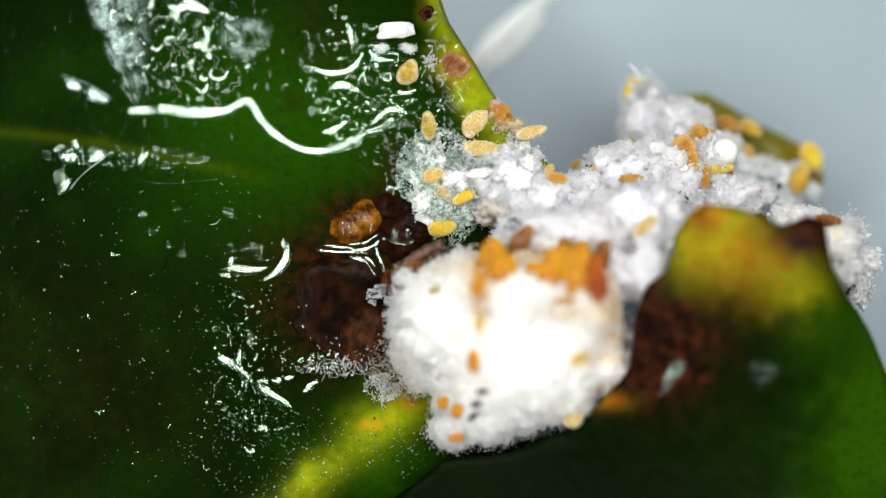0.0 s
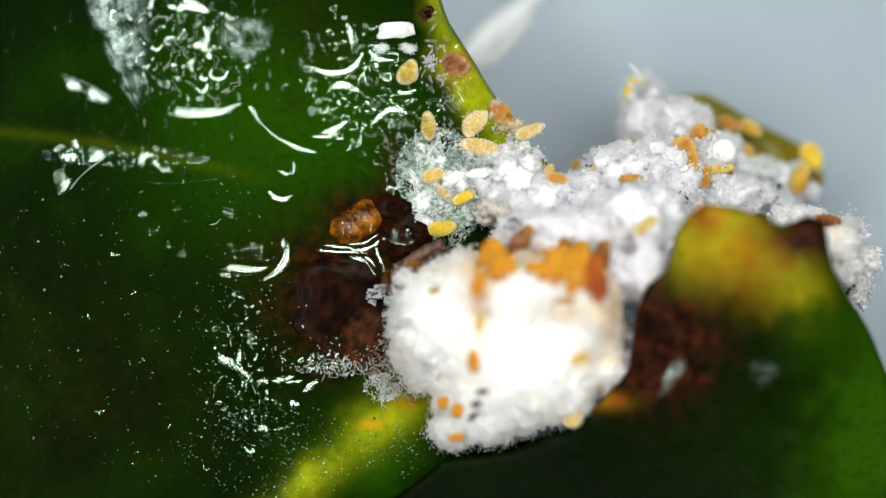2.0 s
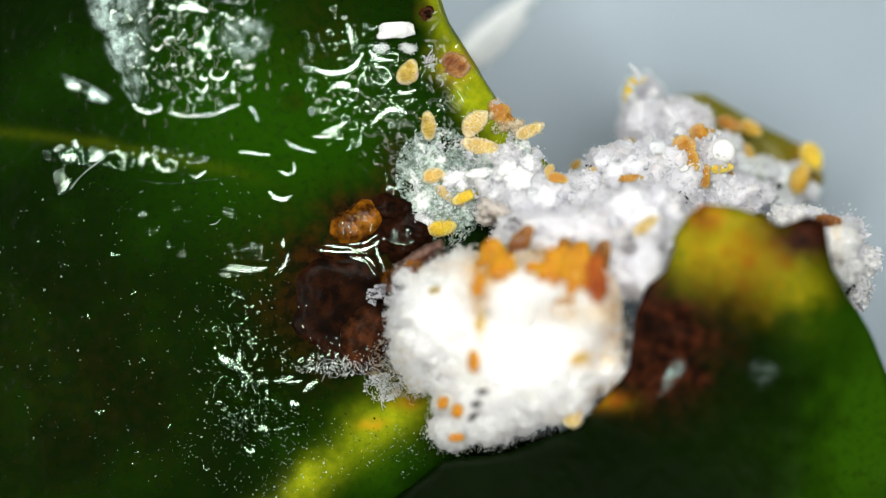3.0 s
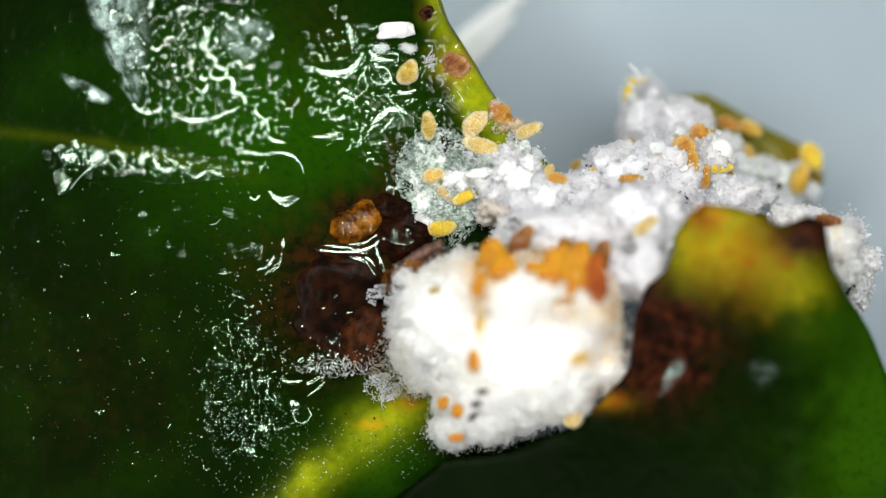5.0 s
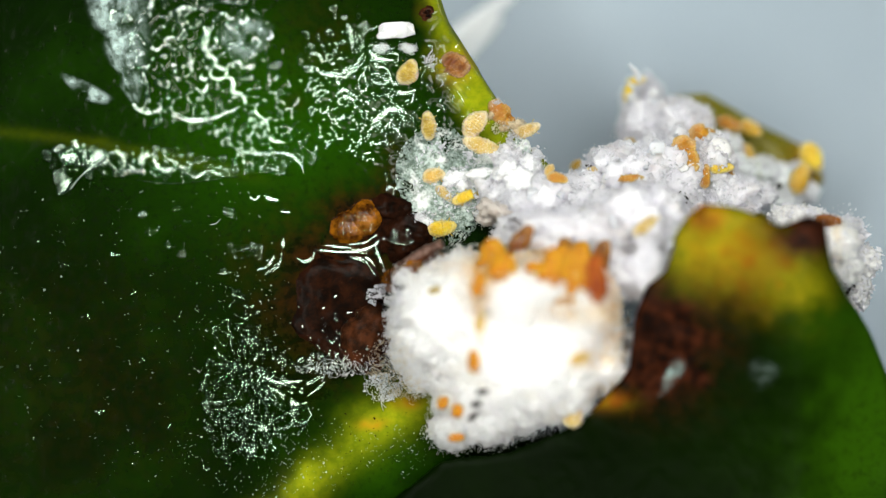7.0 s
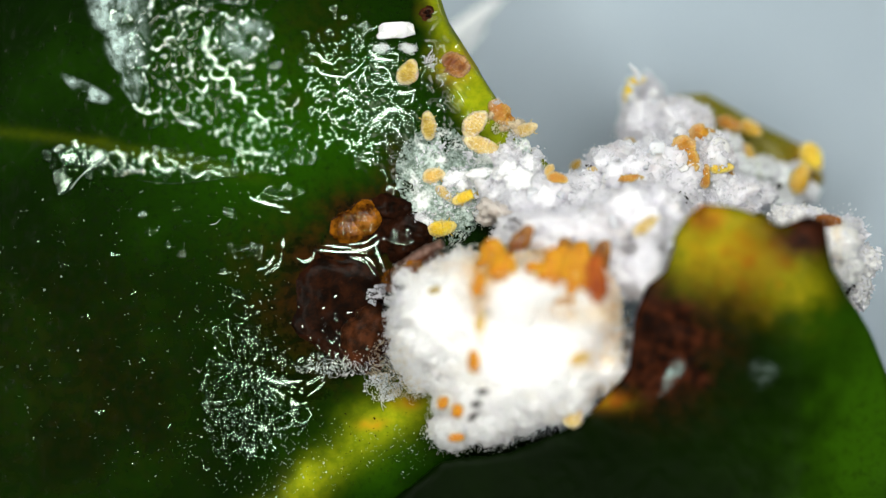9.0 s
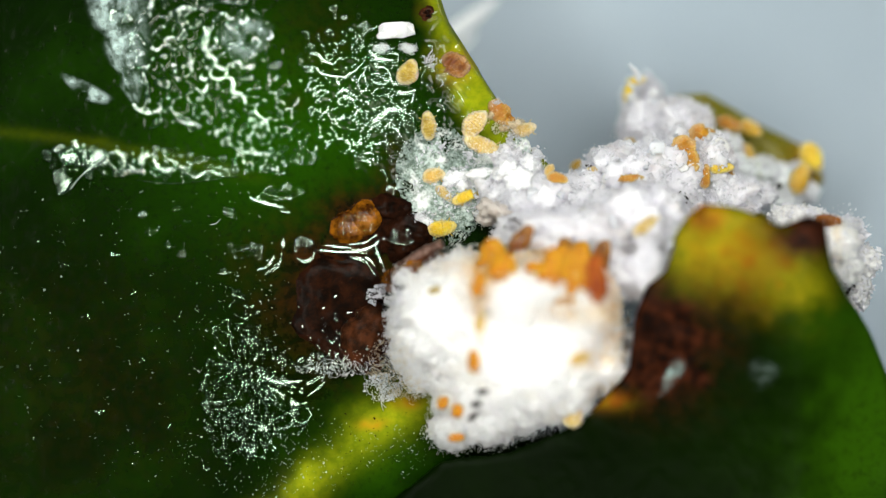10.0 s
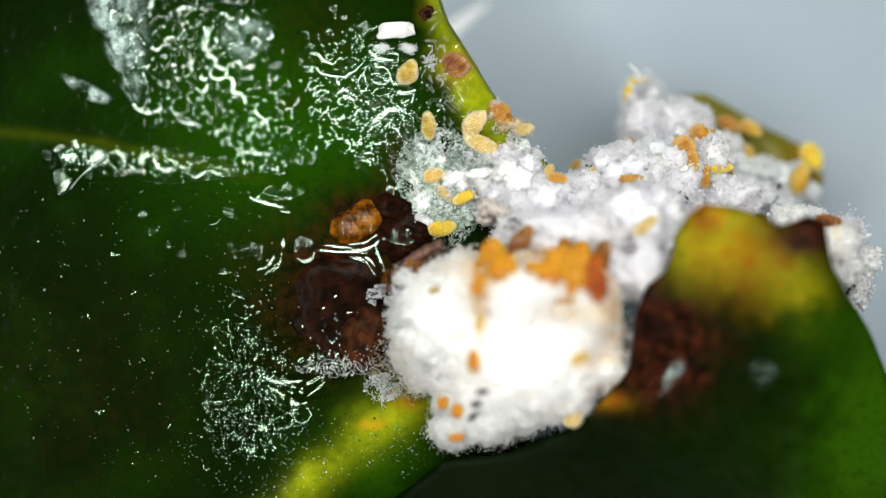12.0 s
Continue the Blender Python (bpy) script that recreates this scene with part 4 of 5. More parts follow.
insect(1114, 316, 50, 15, 2, ORANGE, "small orange crawler on wax", sink=2.0)
insect(1118, 250, 26, 12, 8, PEACH, "small orange crawler on wax", legs=False)
insect(1216, 272, 72, 38, -68, ORANGE, "dry brown mealybug half covered in wax", "mealybug", group="mealybugs", legs=False, lumpy=0.8)
insect(1206, 262, 44, 18, -75, UMBER, "dry brown mealybug half covered in wax", "mealybug", group="mealybugs", legs=False, lumpy=0.8)
insect(1248, 238, 54, 36, -20, ORANGE, "orange mealybug dusted with wax", "mealybug", group="mealybugs", legs=False, lumpy=0.9)
insect(1248, 312, 44, 22, 84, ORANGE, "orange crawler on wax", legs=False)
insect(1278, 297, 46, 20, 6, YELLOW, "yellow crawler on wax", legs=False)
insect(1294, 308, 26, 16, 90, ORANGE, "orange crawler on wax", legs=False)
insect(1130, 140, 36, 14, 10, YELLOW, "yellow crawler at the top of the wax", legs=False)
insect(1116, 160, 40, 16, 80, YELLOW, "yellow crawler at the top of the wax", legs=False)
insect(1330, 272, 44, 26, -60, GOLD, "pale crawler on the leaf tip", legs=False, z=-0.92)
insect(1446, 276, 58, 40, -60, YELLOW, "golden orange mealybug on the leaf tip", "mealybug", group="mealybugs", legs=False, z=-1.14)
insect(1424, 315, 60, 34, 70, GOLD, "golden mealybug on the leaf tip", "mealybug", group="mealybugs", legs=False, z=-0.92)
insect(1297, 217, 50, 26, -20, DULL_AMBER, "yellow mealybug on the leaf tip", "mealybug", group="mealybugs", legs=False, z=-0.97)
insect(1336, 225, 46, 28, -24, GOLD, "yellow mealybug on the leaf tip", "mealybug", group="mealybugs", legs=False, z=-1.05)
insect(1022, 290, 24, 16, 40, GOLD, "small yellow crawler on wax", legs=False, z=-0.75)
# insects in the near wax
for u, v, long, wide, turn, material in ((838, 637, 42, 24, 96, AMBER_SHELL), (810, 722, 30, 22, 70, AMBER_SHELL), (784, 710, 24, 20, 60, AMBER_SHELL), (808, 772, 30, 16, 5, AMBER_SHELL),
                                         (1022, 632, 34, 22, 20, PEACH), (848, 568, 40, 16, 80, PEACH), (1012, 735, 40, 34, 60, POWDERED), (770, 512, 26, 12, 20, PALE)):
    insect(u, v, long, wide, turn, material, "orange crawler sunk in thick wax", legs=False, sink=0.25, lift=0.06)
for u, v, long, wide, turn, material in ((868, 458, 66, 44, 75, AMBER_SHELL), (888, 474, 50, 40, 40, AMBER_SHELL), (920, 430, 66, 30, 58, UMBER), (846, 502, 44, 20, 75, AMBER_SHELL),
                                         (970, 478, 80, 32, 78, AMBER_SHELL), (990, 484, 96, 34, 86, AMBER_SHELL), (1010, 488, 92, 34, 88, AMBER_SHELL), (1030, 486, 88, 30, 92, AMBER_SHELL), (1050, 492, 80, 34, 92, RUST),
                                         (1062, 452, 52, 28, 80, UMBER), (1000, 446, 46, 30, 100, UMBER), (1024, 450, 44, 30, 70, AMBER_SHELL), (942, 472, 30, 18, 10, AMBER_SHELL)):
    insect(u, v, long * 1.12, wide * 1.25, turn, material, "orange mealybug crowded among wax", "mealybug", group="mealybugs", legs=False, high=0.5, sink=0.3, lumpy=0.5, lift=0.10)

insect(1140, 400, 60, 24, 40, POWDERED, "peach mealybug half sunk in wax", "mealybug", group="mealybugs", legs=False, sink=0.8)
insect(1050, 300, 30, 14, 20, POWDERED, "small orange crawler on wax", legs=False)

scab = empty("husk", "dry rust-red husk on crusted wax", "husk", "husks")
part("shell", *clump(1462, 391, 0.47, 24, 10, 0.05, 4, 0.4, 4, -10, 77), UMBER, scab)

drop = empty("milky_drop", "round milky white drop resting on wax", "drop", at=mm(1284, 268, top_at(1284, 268) + 0.05))
drop_v, drop_f = ico(4)
part("bead", drop_v * np.array((0.115, 0.118, 0.10)), drop_f, MILK, drop)


for u, v, turn in ((853, 690, 14), (842, 712, 18), (836, 734, 38), (1380, 330, 30)):
    grit = empty("husk", "small dark insect husk stuck in the wax", "husk", "husks")
    part("shell", *clump(u, v, float(top_at(u, v)) + 0.09, 12, 5, 0.04, 2, 0.3, 2, turn, u), BARK, grit)


def grit_patch(cu, cv, ru, rv, n, seed, label):
    rng = np.random.default_rng(seed)
    r, a = np.sqrt(rng.random(n)), rng.random(n) * 2 * math.pi
    u, v = cu + ru * r * np.cos(a), cv + rv * r * np.sin(a)
    tagged(part("grit", *flakes(mm(u, v, top_at(u, v) + 0.05 + 0.04 * rng.random(n)), 1.5, 5.5, rng, 0.8), BARK, smooth=False), label, "grit", kind="stuff")


grit_patch(1108, 436, 22, 15, 60, 81, "dark grit grains caught in the wax")
grit_patch(1040, 300, 16, 10, 22, 82, "dark grit grains caught in the wax")
grit_patch(900, 396, 26, 12, 26, 83, "dark grit grains caught in the wax")
grit_patch(1200, 352, 24, 12, 18, 84, "dark grit grains caught in the wax")
grit_patch(1500, 510, 12, 10, 30, 85, "dark grit grains caught in the wax")


# ---- fine streaks: loose threads, a water film's edge, a painted plate highlight ----
def thread(name, label, points, z, radius, material):
    c = curve_through(points, 24)
    zz = leaf_at(c[:, 0], c[:, 1]) + z if z > -1 else z
    return tagged(part(name, *tube(mm(c[:, 0], c[:, 1], zz), radius, 6), material), label, "thread", "threads")


thread("streak", "fine pale streak lying on the leaf", ((124, 334), (138, 316), (158, 298), (184, 278)), 0.02, 0.004, PALE_STREAK)
# A water film's faint edge, drawn as a fine tube of water.
thread("streak", "fine pale streak lying on the leaf", ((240, 318), (300, 325), (360, 320), (420, 312)), 0.01, 0.004, WATER_MILKY)
thread("streak", "fine pale streak lying on the leaf", ((372, 398), (382, 396), (390, 388)), 0.01, 0.003, WAX_GREY)
hair = curve_through(((1134, 140), (1128, 125), (1116, 112)), 12)
tagged(part("wax_hair", *tube(mm(hair[:, 0], hair[:, 1], np.linspace(-0.7, -0.6, 12)), np.linspace(0.03, 0.012, 12), 8), WAX), "thin white wax hair at the top of the wax", "wax")

# Highlight on the plate, put in as pale strips lying there.
plate_glint = empty("plate_highlight", "pale strip standing in for a highlight on the plate", "wax", at=(0, 0, -2.1))
for way, thick in ((((826, 122), (866, 70), (912, 30), (990, -30)), 0.09), (((884, 108), (918, 66), (966, 14)), 0.05), (((850, 128), (880, 92), (900, 70)), 0.04)):
    glint_line = curve_through(way, 40)
    part("streak", *tube(mm(glint_line[:, 0], glint_line[:, 1], 0.02), thick * np.sin(np.linspace(0.2, 2.7, 40)) + 0.01, 10, 0.35), PALE_STREAK, plate_glint)


# ---- water on the leaf: ridges that dry up, beads that stand out as the film thins ----
DRYING, BEADS, SLOW = [], [], []
BEAD_FACES = [(0, 1 + (j + 1) % 18, 1 + j) for j in range(18)] + [(1 + i * 18 + j, 1 + i * 18 + (j + 1) % 18, 19 + i * 18 + (j + 1) % 18, 19 + i * 18 + j) for i in range(6) for j in range(18)]
BEAD_FACES = [f[::-1] for f in BEAD_FACES] + [(109 + j, 127, 109 + (j + 1) % 18) for j in range(18)]


def bank(c, width, lift=0.0, seed=5, blunt=False):
    """The mesh of a bank of water along plan points c: a long even slope to the back, a short one to the front."""
    n = len(c)
    d = np.gradient(c, axis=0)
    d /= np.hypot(d[:, 0], d[:, 1])[:, None] + 1e-9
    s = np.linspace(0, 1, n)[:, None]
    taper = (np.sqrt(np.clip(np.minimum(s, 1 - s) * 14, 0.12, 1)) if blunt else np.clip(np.sin(math.pi * s), 0.01, 1) ** 0.55) * (0.85 + 0.3 * vnoise(np.concatenate((c / 19, s), 1), seed)[:, None])
    w = np.linspace(-1, 1, 13)[None]
    crest = -0.6 if d[:, 0].mean() > 0 else 0.6
    rise = np.where(w < crest, (w + 1) / (crest + 1), (1 - w) / (1 - crest))
    shape = np.minimum(rise, 0.5 + 0.5 * rise - 0.10 * rise ** 2)
    half = width / 2 * taper
    u, v = c[:, :1] + d[:, 1:] * w * half, c[:, 1:] - d[:, :1] * w * half
    z = leaf_at(c[:, 0], c[:, 1])[:, None] + 0.008 + lift + half / 196 * 1.6 * math.tan(radians(15.5)) * rise * (1 - 0.12 * rise)
    return sheet(mm(u, v, z), 0.014)


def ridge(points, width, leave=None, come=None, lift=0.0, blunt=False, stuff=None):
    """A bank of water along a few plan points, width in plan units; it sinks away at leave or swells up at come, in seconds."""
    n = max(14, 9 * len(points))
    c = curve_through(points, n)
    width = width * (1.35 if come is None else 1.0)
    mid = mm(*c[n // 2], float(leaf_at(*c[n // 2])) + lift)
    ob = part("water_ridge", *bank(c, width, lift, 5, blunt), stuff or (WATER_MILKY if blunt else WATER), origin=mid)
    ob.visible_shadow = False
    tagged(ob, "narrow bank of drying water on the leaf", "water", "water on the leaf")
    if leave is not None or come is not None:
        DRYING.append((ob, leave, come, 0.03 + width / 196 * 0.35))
    return ob


def beads(cu, cv, ru, rv, n, lo, hi, seed, come=None, leave=None, bold=0.0, lift=0.0, arcs=0.45, flat=1.0, stuff=None, label="small clear water beads on the leaf"):
    """A patch of water beads, sizes in plan units."""
    rng = np.random.default_rng(seed)
    pieces = []
    for _ in range(n):
        size = lo + (hi - lo) * rng.random() ** 2
        for _ in range(14):
            r, a = math.sqrt(rng.random()) * (0.8 + 0.4 * rng.random()), rng.random() * 2 * math.pi
            u, v = cu + ru * r * math.cos(a), cv + rv * r * math.sin(a)
            if u < leaf_edge(v) - 6 and all((u - p) ** 2 + (v - q) ** 2 > (0.85 * (size + k)) ** 2 for p, q, k in BEADS):
                break
        else:
            continue
        BEADS.append((u, v, size))
        if rng.random() < arcs:
            turn, sweep, k = rng.random() * 6.28, 2.4 + 3.6 * rng.random(), np.linspace(0, 1, 16)
            oval, lean = 0.5 + 0.5 * rng.random(), rng.random() * 3.14
            x, y = size * 1.15 * np.cos(turn + sweep * k), size * 1.15 * oval * np.sin(turn + sweep * k)
            arc = np.stack((u + x * math.cos(lean) - y * math.sin(lean), v + x * math.sin(lean) + y * math.cos(lean)), -1)
            pieces.append(bank(arc, 3.4 + bold + (0.5 + 0.08 * bold) * size * rng.random(), lift, seed))
            continue
        power, oval, lean = 1.25 + 0.8 * rng.random(), 0.38 + 0.6 * rng.random(), rng.random() * 2 * math.pi
        tall = flat * 0.26 / (power * 0.7 ** (power - 1))
        ray = np.arange(18) * 2 * math.pi / 18
        lobes = 1 + 0.16 * np.sin(2 * ray + 6 * rng.random()) + 0.10 * np.sin(3 * ray + 6 * rng.random())
        out = np.concatenate(((0.0,), np.repeat(np.linspace(0.14, 1, 7), 18)))
        reach = np.concatenate(((0.0,), np.tile(lobes, 7))) * out * size
        around = np.concatenate(((0.0,), np.tile(ray, 7)))
        x, y = reach * np.cos(around), reach * np.sin(around) * oval
        z = size / 196 * tall * (1 - out ** power) * (0.85 + 0.3 * vnoise(np.stack((x, y, x * 0 + size), -1) / 5.0 + 40, seed))
        pu, pv = u + x * math.cos(lean) - y * math.sin(lean), v + x * math.sin(lean) + y * math.cos(lean)
        lump = mm(pu, pv, float(leaf_at(u, v)) + 0.006 + lift + z)
        pieces.append((np.concatenate((lump, mm(u, v, float(leaf_at(u, v)) + lift)[None])), BEAD_FACES))
    mid = mm(cu, cv, float(leaf_at(cu, cv)))
    ob = part("water_beads", *joined(pieces), stuff or WATER, origin=mid)
    ob.visible_shadow = False
    tagged(ob, label, "water", "water on the leaf", "stuff")
    if come is not None or leave is not None:
        DRYING.append((ob, leave, come, hi / 196 * 0.5 + 0.02))
        SLOW.append(ob)


# the long bank, which breaks from both ends
ridge(((222, 197), (246, 197), (272, 196)), 17, leave=0.7, blunt=True)
ridge(((262, 196), (284, 195), (312, 195)), 18, leave=1.3, blunt=True)
ridge(((302, 195), (340, 198), (380, 200), (412, 196)), 19, leave=2.6, blunt=True)
ridge(((404, 200), (420, 187), (438, 180), (452, 192)), 16, leave=2.0, blunt=True)
ridge(((446, 186), (458, 208), (474, 228)), 15, leave=1.9, blunt=True)
ridge(((470, 222), (492, 244), (516, 258)), 15, leave=1.7, blunt=True)
ridge(((508, 254), (532, 265), (560, 270), (588, 268)), 15, leave=1.8, blunt=True)
ridge(((580, 268), (606, 260), (632, 243)), 14, leave=1.1, blunt=True)
ridge(((626, 248), (650, 236), (672, 230)), 10, leave=1.0, blunt=True)
ridge(((664, 234), (682, 222), (697, 210)), 8, leave=2.4, blunt=True)
# what is left of it once it has broken
ridge(((290, 200), (330, 206), (380, 203), (416, 188), (430, 184)), 11, leave=4.0, stuff=WATER_MILKY)
ridge(((438, 184), (448, 198), (458, 220)), 8, leave=4.0, stuff=WATER_MILKY)
ridge(((452, 202), (474, 232), (504, 252), (560, 272)), 6, leave=2.6, stuff=WATER_MILKY)
ridge(((500, 248), (528, 264), (564, 272)), 10, leave=4.4, stuff=WATER_MILKY)
# banks round the small bumps higher up
ridge(((556, 124), (578, 130), (600, 131), (622, 123), (636, 108), (643, 90)), 12, leave=7.5)
ridge(((614, 40), (618, 60), (626, 86)), 11, leave=9.0)
ridge(((580, 162), (596, 154), (612, 153), (640, 166)), 13, leave=5.2)
ridge(((651, 82), (658, 98), (672, 106), (698, 107)), 9)
ridge(((656, 224), (672, 208), (686, 197), (706, 196), (722, 203)), 11)
ridge(((568, 236), (592, 230), (616, 214)), 10, leave=4.4)
ridge(((700, 162), (720, 166), (738, 158)), 9)
ridge(((545, 124), (580, 134), (610, 136), (640, 116), (648, 98)), 7, come=4.0)
ridge(((596, 168), (610, 160), (626, 172)), 8, come=3.5)
ridge(((656, 205), (664, 214), (680, 208), (684, 196), (678, 186)), 7, come=4.4)
ridge(((664, 124), (678, 119), (688, 130), (684, 146), (668, 148), (658, 138), (664, 124)), 6, come=2.4)
ridge(((672, 238), (686, 222), (698, 206)), 7, come=3.0)
for k, line in enumerate((((596, 184), (610, 171), (626, 177), (642, 165)), ((648, 244), (658, 227), (676, 221)), ((578, 198), (588, 212), (606, 211), (616, 200)), ((688, 138), (699, 150), (716, 149)), ((556, 172), (570, 160), (586, 167)),
                          ((630, 58), (641, 74), (636, 96)), ((688, 222), (704, 234), (702, 254)), ((608, 244), (622, 257), (642, 253)), ((566, 100), (580, 112), (598, 110)), ((640, 190), (630, 204), (636, 222)), ((704, 176), (716, 188), (712, 204)))):
    ridge(line, 7, come=3.0 + 0.6 * k)
# upper left
ridge(((288, 2), (312, 10), (330, 8), (352, 16), (372, 22)), 26, leave=4.0)
ridge(((304, 44), (312, 24), (328, 10)), 20, leave=2.4)
ridge(((360, 44), (366, 62), (358, 78), (364, 92), (374, 108)), 16)
ridge(((336, 72), (352, 82), (366, 88)), 18, leave=6.0)
ridge(((114, 140), (126, 152), (144, 160)), 17, leave=4.2, lift=0.012, stuff=WATER_MILKY)
ridge(((142, 158), (164, 168), (190, 180)), 11, leave=6.0, lift=0.012, stuff=WATER_MILKY)
ridge(((364, 94), (378, 102), (382, 118), (398, 124), (402, 140)), 14, come=3.2)
ridge(((396, 132), (412, 144), (414, 162), (430, 172), (434, 188)), 13, come=3.8)
ridge(((450, 186), (456, 204), (470, 214), (478, 238)), 9, come=4.4)
ridge(((466, 230), (480, 248), (506, 254)), 10, come=4.2, leave=7.4)
ridge(((232, 180), (244, 194), (268, 200), (284, 190), (276, 180)), 13, come=2.2)
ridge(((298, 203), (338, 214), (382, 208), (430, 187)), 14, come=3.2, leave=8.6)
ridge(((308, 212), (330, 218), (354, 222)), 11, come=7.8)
ridge(((420, 268), (446, 272), (480, 276)), 11, come=2.4)
ridge(((470, 272), (504, 272), (528, 286), (538, 308)), 9, come=3.6, leave=9.0)
ridge(((490, 302), (510, 310), (522, 298), (516, 284)), 11, come=1.8, leave=5.0)
ridge(((474, 334), (486, 350), (504, 354), (518, 344)), 12, come=1.6, leave=5.4)
ridge(((443, 354), (458, 357), (480, 363), (504, 368)), 10, come=7.6)
ridge(((466, 342), (478, 353), (498, 356)), 11, come=5.8, leave=8.6)
ridge(((487, 356), (508, 364), (530, 350)), 8, come=4.4, leave=7.0)
ridge(((496, 372), (505, 376), (512, 374)), 7, come=6.4)
ridge(((440, 346), (450, 354), (462, 346)), 8, come=3.8)
ridge(((552, 242), (578, 243), (604, 234)), 9, come=1.2, leave=6.0)
# along the side vein
ridge(((106, 264), (118, 278), (134, 282)), 22)
ridge(((126, 264), (134, 256), (142, 254)), 16)
ridge(((144, 274), (164, 280), (186, 268)), 26)
ridge(((98, 338), (110, 332), (126, 318)), 18)
ridge(((100, 322), (108, 310), (106, 298)), 12)
ridge(((240, 292), (252, 280), (262, 268)), 12)
ridge(((146, 252), (148, 272), (158, 290), (186, 288), (190, 270)), 11, come=3.4)
ridge(((190, 272), (206, 270), (218, 282), (214, 296), (196, 296)), 9, come=2.6)
ridge(((222, 290), (240, 302), (258, 300)), 9, come=3.2)
ridge(((250, 292), (260, 280), (274, 270)), 9, come=1.6)
ridge(((272, 272), (274, 290), (288, 302), (304, 302)), 12, come=1.8)
ridge(((284, 284), (300, 282), (312, 292), (306, 304)), 8, come=2.6)
ridge(((310, 298), (324, 296), (338, 306)), 9, come=3.4)
ridge(((330, 310), (346, 314), (362, 306), (366, 298)), 9, come=2.2)
ridge(((366, 300), (384, 308), (400, 316)), 7, come=4.2)
ridge(((384, 296), (398, 300), (408, 312)), 6, come=5.2)
# round the bump in front of the bud
ridge(((396, 470), (408, 474), (440, 480), (476, 474)), 15, leave=4.6)
ridge(((406, 474), (411, 460), (413, 452)), 10, leave=1.6)
ridge(((386, 484), (398, 488), (412, 490)), 8, leave=4.4)
ridge(((508, 430), (508, 456), (494, 478), (464, 500)), 14, leave=3.4)
ridge(((500, 420), (502, 432), (498, 442)), 8)
ridge(((462, 490), (482, 478), (496, 462)), 7, come=3.6)
ridge(((452, 478), (474, 472), (488, 450)), 8, come=4.0)
ridge(((482, 484), (496, 466), (500, 446)), 6, come=4.6)
ridge(((384, 486), (398, 484), (414, 480)), 7, come=4.2)
ridge(((522, 456), (538, 464), (552, 458), (558, 446)), 8, come=5.6)
# between bud and scale insect
ridge(((576, 434), (600, 438), (626, 438)), 4.5, lift=0.10)
ridge(((616, 440), (640, 444), (664, 434), (672, 424)), 6.8, lift=0.12, leave=4.8)
ridge(((664, 438), (670, 456), (680, 474)), 5.2, lift=0.12, leave=5.0)
ridge(((622, 458), (634, 460), (648, 466)), 3.8, lift=0.14, leave=4.2)
ridge(((644, 454), (656, 462), (664, 474)), 4.5, lift=0.14)
ridge(((556, 442), (590, 446), (630, 447), (654, 450)), 4.5, come=3.8, lift=0.10)
ridge(((616, 434), (646, 430), (670, 414)), 4.5, come=4.4, lift=0.12)
ridge(((618, 452), (646, 462), (668, 494)), 3.8, come=4.6, lift=0.14)
# in front of the bud
ridge(((384, 628), (400, 640), (416, 646)), 14, leave=4.8)
ridge(((416, 646), (424, 634), (424, 620)), 11, leave=4.4)
ridge(((416, 644), (432, 662), (446, 678)), 10, leave=4.2)
ridge(((454, 680), (472, 694), (492, 706), (516, 720)), 15, leave=1.0)
ridge(((536, 696), (550, 684), (564, 672)), 12, leave=5.0)
ridge(((458, 670), (468, 676), (476, 678)), 9, leave=5.6)
ridge(((480, 670), (490, 674), (500, 674)), 10, leave=3.4)
ridge(((500, 668), (510, 670), (522, 666)), 10, leave=4.0)
ridge(((494, 672), (516, 677), (536, 674)), 10, come=1.6)
ridge(((510, 708), (522, 716), (530, 712)), 16, come=0.8)
ridge(((452, 656), (470, 670), (500, 680), (530, 682)), 9, come=5.4)
ridge(((538, 684), (556, 674), (578, 662)), 9, come=4.2)
ridge(((470, 684), (490, 694), (502, 702)), 8, come=5.6)
ridge(((544, 702), (560, 690), (578, 676)), 7, come=3.2)
ridge(((540, 720), (550, 732), (542, 746), (526, 746), (520, 732), (528, 722), (540, 720)), 6, come=3.4)
ridge(((452, 760), (466, 758), (474, 766)), 11)
ridge(((430, 790), (444, 802), (452, 788)), 7)

beads(325, 70, 110, 95, 60, 7, 19, 501, bold=4.0, arcs=0.2)
beads(335, 80, 120, 105, 80, 6, 18, 502, bold=4.0, come=1.3, arcs=0.2, stuff=WATER_MILKY)
beads(355, 105, 120, 115, 110, 5, 16, 503, bold=3.0, come=2.8, arcs=0.2)
beads(425, 190, 85, 80, 68, 5, 14, 504, bold=3.0, come=3.3, arcs=0.25, stuff=WATER_MILKY)
beads(490, 250, 75, 50, 80, 3, 10, 505, bold=2.0, come=5.0, arcs=0.3, stuff=WATER_MILKY)
beads(620, 140, 85, 120, 125, 3, 9, 506, arcs=0.35)
beads(640, 150, 85, 118, 95, 3, 10, 507, come=4.2)
beads(650, 190, 75, 105, 65, 3, 9, 508, come=7.0, stuff=WATER_MILKY)
beads(715, 265, 34, 80, 100, 2.6, 7, 509, arcs=0.1)
beads(785, 160, 50, 75, 80, 2, 6, 510, arcs=0.2)
beads(415, 620, 50, 90, 95, 1.8, 5.5, 511, arcs=0.35)
beads(450, 725, 60, 45, 44, 1.6, 5.0, 525, arcs=0.35)
beads(425, 690, 75, 120, 150, 1.8, 5.5, 512, come=2.8, arcs=0.35, stuff=WATER_MILKY)
beads(450, 715, 85, 95, 120, 1.6, 5.0, 513, come=5.4, arcs=0.35)
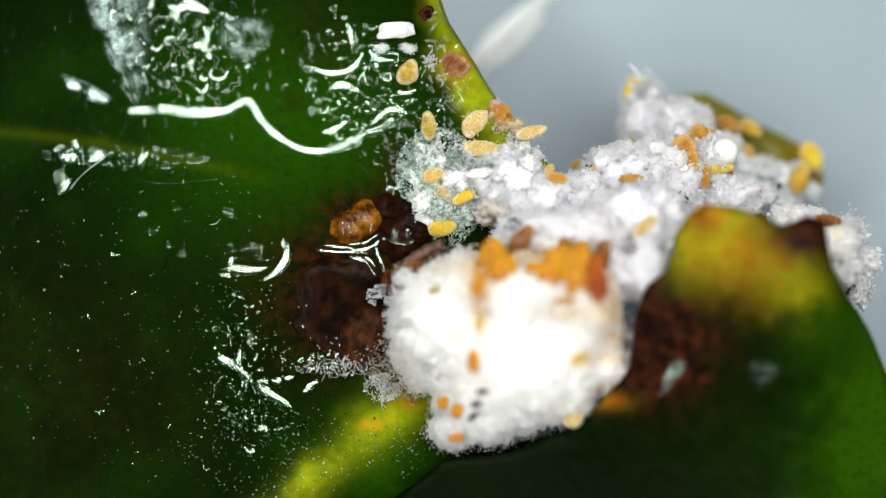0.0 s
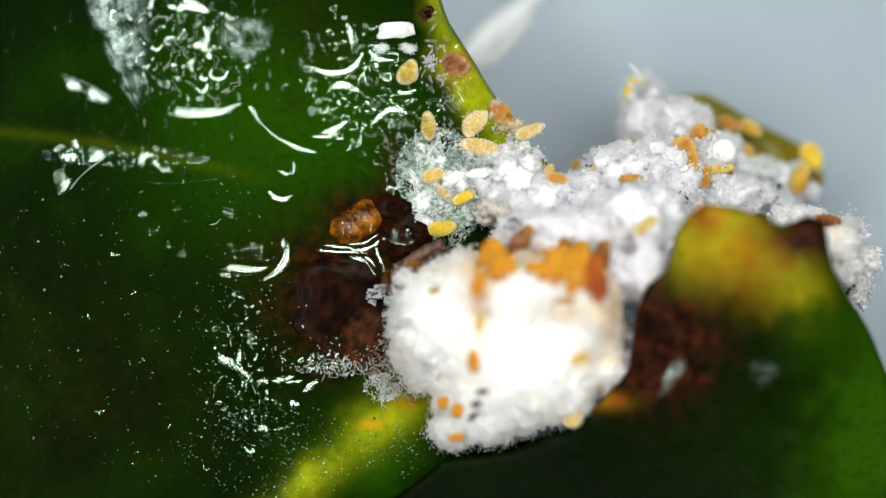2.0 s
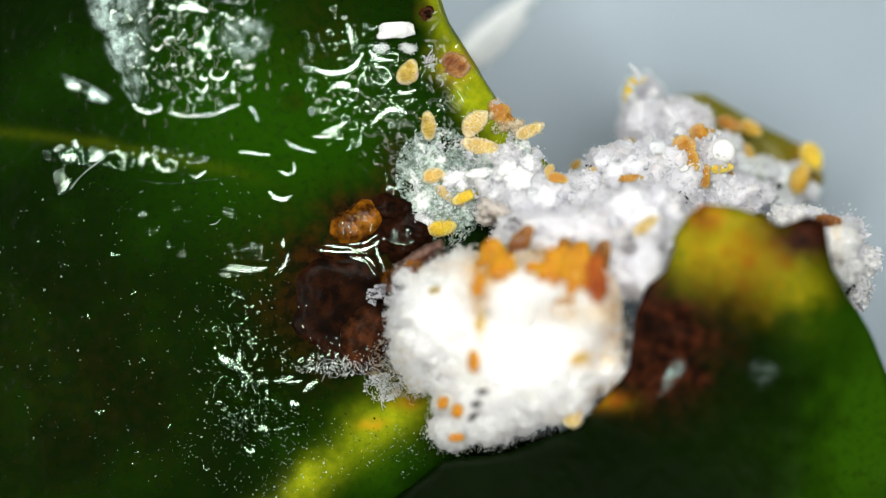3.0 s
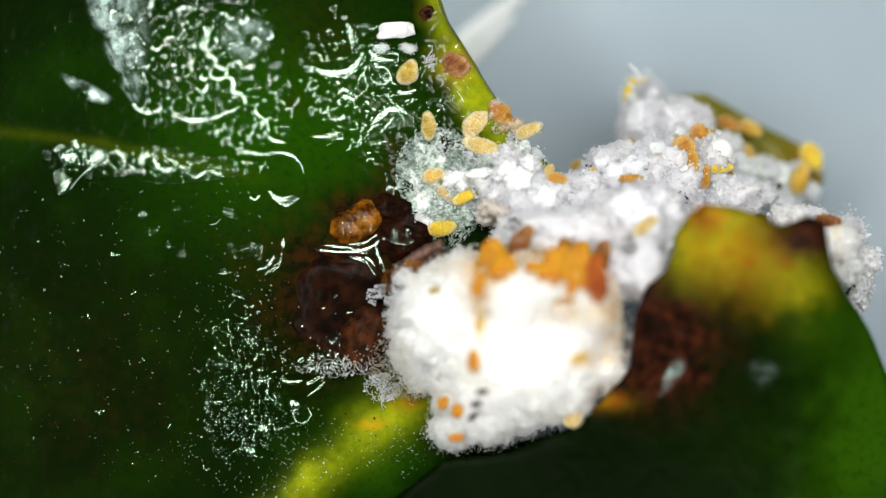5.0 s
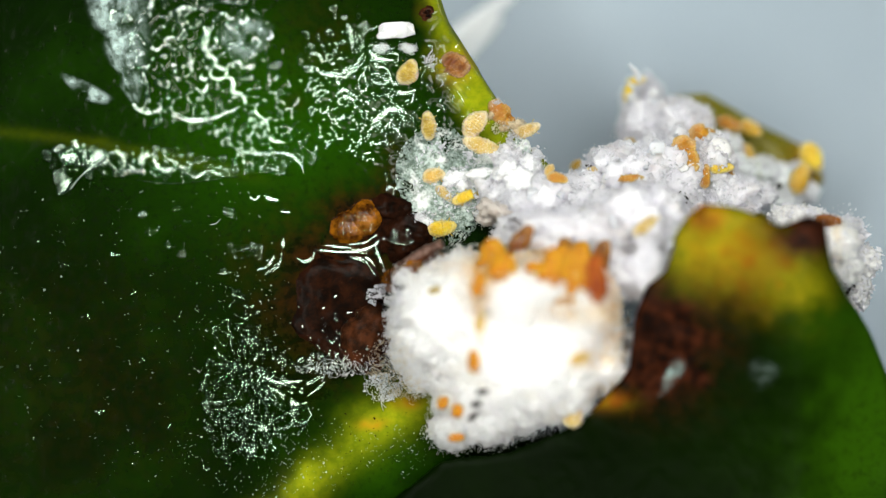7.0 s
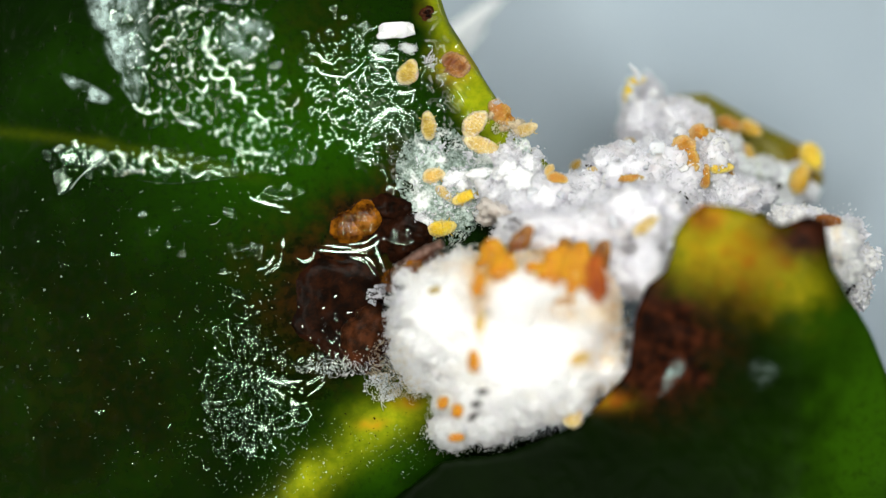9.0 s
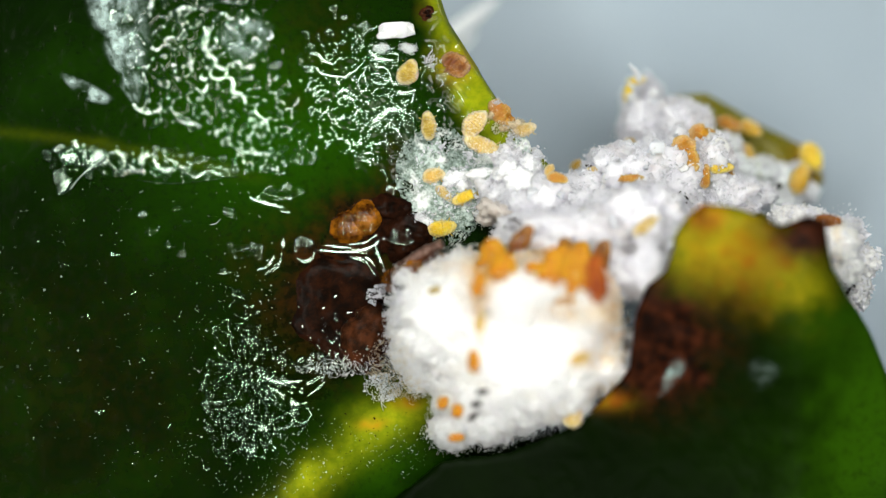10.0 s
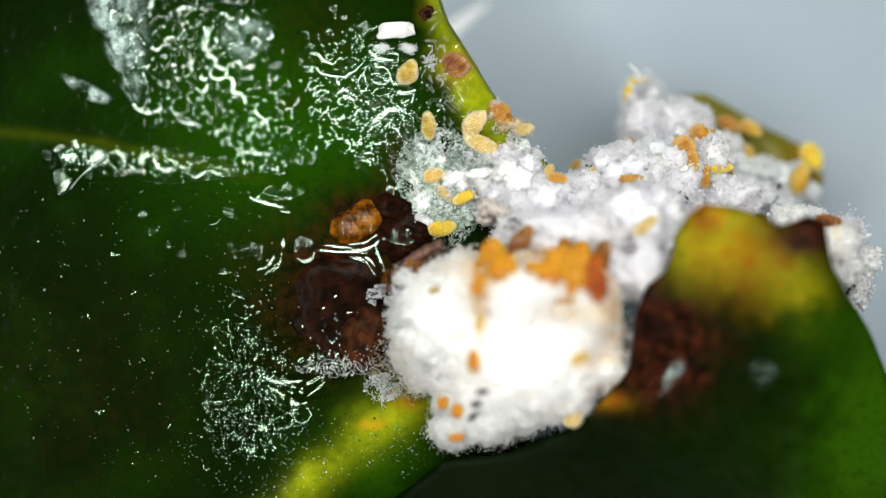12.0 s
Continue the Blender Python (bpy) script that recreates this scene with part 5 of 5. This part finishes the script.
beads(440, 446, 36, 22, 20, 2, 5.5, 514, arcs=0.55)
beads(408, 376, 11, 8, 12, 1.8, 4, 523)
for i, (u, v, r, k) in enumerate(((267, 410, 10, 6), (296, 434, 8, 5), (250, 381, 9, 5), (322, 448, 9, 5), (315, 369, 5, 3), (204, 452, 8, 4), (330, 392, 5, 3), (236, 520, 6, 3), (120, 470, 7, 4), (160, 560, 6, 3), (60, 430, 7, 4), (90, 620, 6, 3), (318, 560, 6, 4), (250, 640, 5, 3), (180, 730, 6, 3), (300, 760, 6, 3), (60, 780, 5, 3), (240, 820, 5, 3), (366, 830, 6, 4))):
    beads(u, v, r, r * 0.7, k, 1.3, 3.6, 540 + i)
beads(540, 436, 16, 16, 16, 2, 6, 524, come=8.6)
beads(150, 270, 44, 14, 14, 8, 15, 527, arcs=0.1)
beads(108, 318, 12, 24, 9, 5, 10, 528, arcs=0.2)
beads(230, 280, 130, 18, 40, 4, 12, 515, bold=2.0, arcs=0.2, stuff=WATER_MILKY)
beads(280, 294, 170, 20, 110, 4, 12, 516, bold=2.0, come=3.0, arcs=0.25, stuff=WATER_MILKY)
beads(570, 645, 60, 14, 40, 2.5, 6, 517)
beads(502, 342, 34, 12, 26, 2, 5.5, 518, come=6.6)
beads(450, 296, 38, 9, 22, 2.5, 6, 526, come=3.4)
beads(590, 580, 55, 60, 30, 1.5, 5, 519, come=4.8, lift=0.055, arcs=0.3, label="small clear water beads on the dead bud")
beads(628, 398, 32, 20, 60, 0.7, 2.0, 520, lift=0.15, arcs=0.1, label="small clear water beads on the scale insect")
beads(705, 425, 26, 22, 22, 1.2, 3.0, 521, lift=0.11, arcs=0.6, label="small clear water beads on the dead bud")
beads(600, 620, 50, 26, 26, 1.5, 4.5, 522, lift=0.05, arcs=0.3, label="small clear water beads on the dead bud")


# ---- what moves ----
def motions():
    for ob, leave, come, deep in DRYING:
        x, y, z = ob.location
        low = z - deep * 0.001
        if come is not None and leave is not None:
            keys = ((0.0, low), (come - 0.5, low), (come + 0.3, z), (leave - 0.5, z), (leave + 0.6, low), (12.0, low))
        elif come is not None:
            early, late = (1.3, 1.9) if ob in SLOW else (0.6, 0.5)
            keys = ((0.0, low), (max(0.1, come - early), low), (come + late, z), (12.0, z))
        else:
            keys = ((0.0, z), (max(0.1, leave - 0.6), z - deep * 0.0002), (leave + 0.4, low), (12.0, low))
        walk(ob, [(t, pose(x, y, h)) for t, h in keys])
    for bug, rows in ((crawler_a, ((0, 841, 218, 48), (3, 841, 218, 47), (6, 841, 220, 50), (12, 840, 219, 52))),
                      (crawler_b, ((0, 856, 264, -6), (1, 852, 262, -8), (3, 854, 260, -12), (6, 856, 260, -18), (12, 856, 257, -24))),
                      (crawler_c, ((0, 940, 235, 16, 0), (0.6, 941, 234, 20, -4), (1.5, 939, 233, 22, -8), (3, 938, 232, 24, -14), (5, 936, 231, 24, -20), (7, 933, 231, 22, -30), (9.5, 929, 230, 18, -40), (12, 926, 230, 12, -46)))):
        h = bug.location.z * 1000
        walk(bug, [(t, Matrix.Translation(Vector(mm(u, v, h)) * 0.001) @ pose(0, 0, 0, 0, b[0] if b else 0, a)) for t, u, v, a, *b in rows])
    x, y, z = drop.location
    walk(drop, [(0.0, pose(x, y, z)), (3.0, pose(x - 2e-5, y, z - 1e-5)), (7.0, pose(x - 5e-5, y + 1e-5, z - 8e-5, 0, 0, 20)), (12.0, pose(x - 6e-5, y + 2e-5, z - 1.4e-4, 0, 0, 40))])
    x, y, z = plate_glint.location
    walk(plate_glint, [(0.0, pose(x, y, z)), (3.0, pose(x - 1.6e-4, y, z)), (6.0, pose(x - 3.4e-4, y - 2e-5, z - 2e-5)), (12.0, pose(x - 5.6e-4, y - 6e-5, z - 4e-5))])


motions()
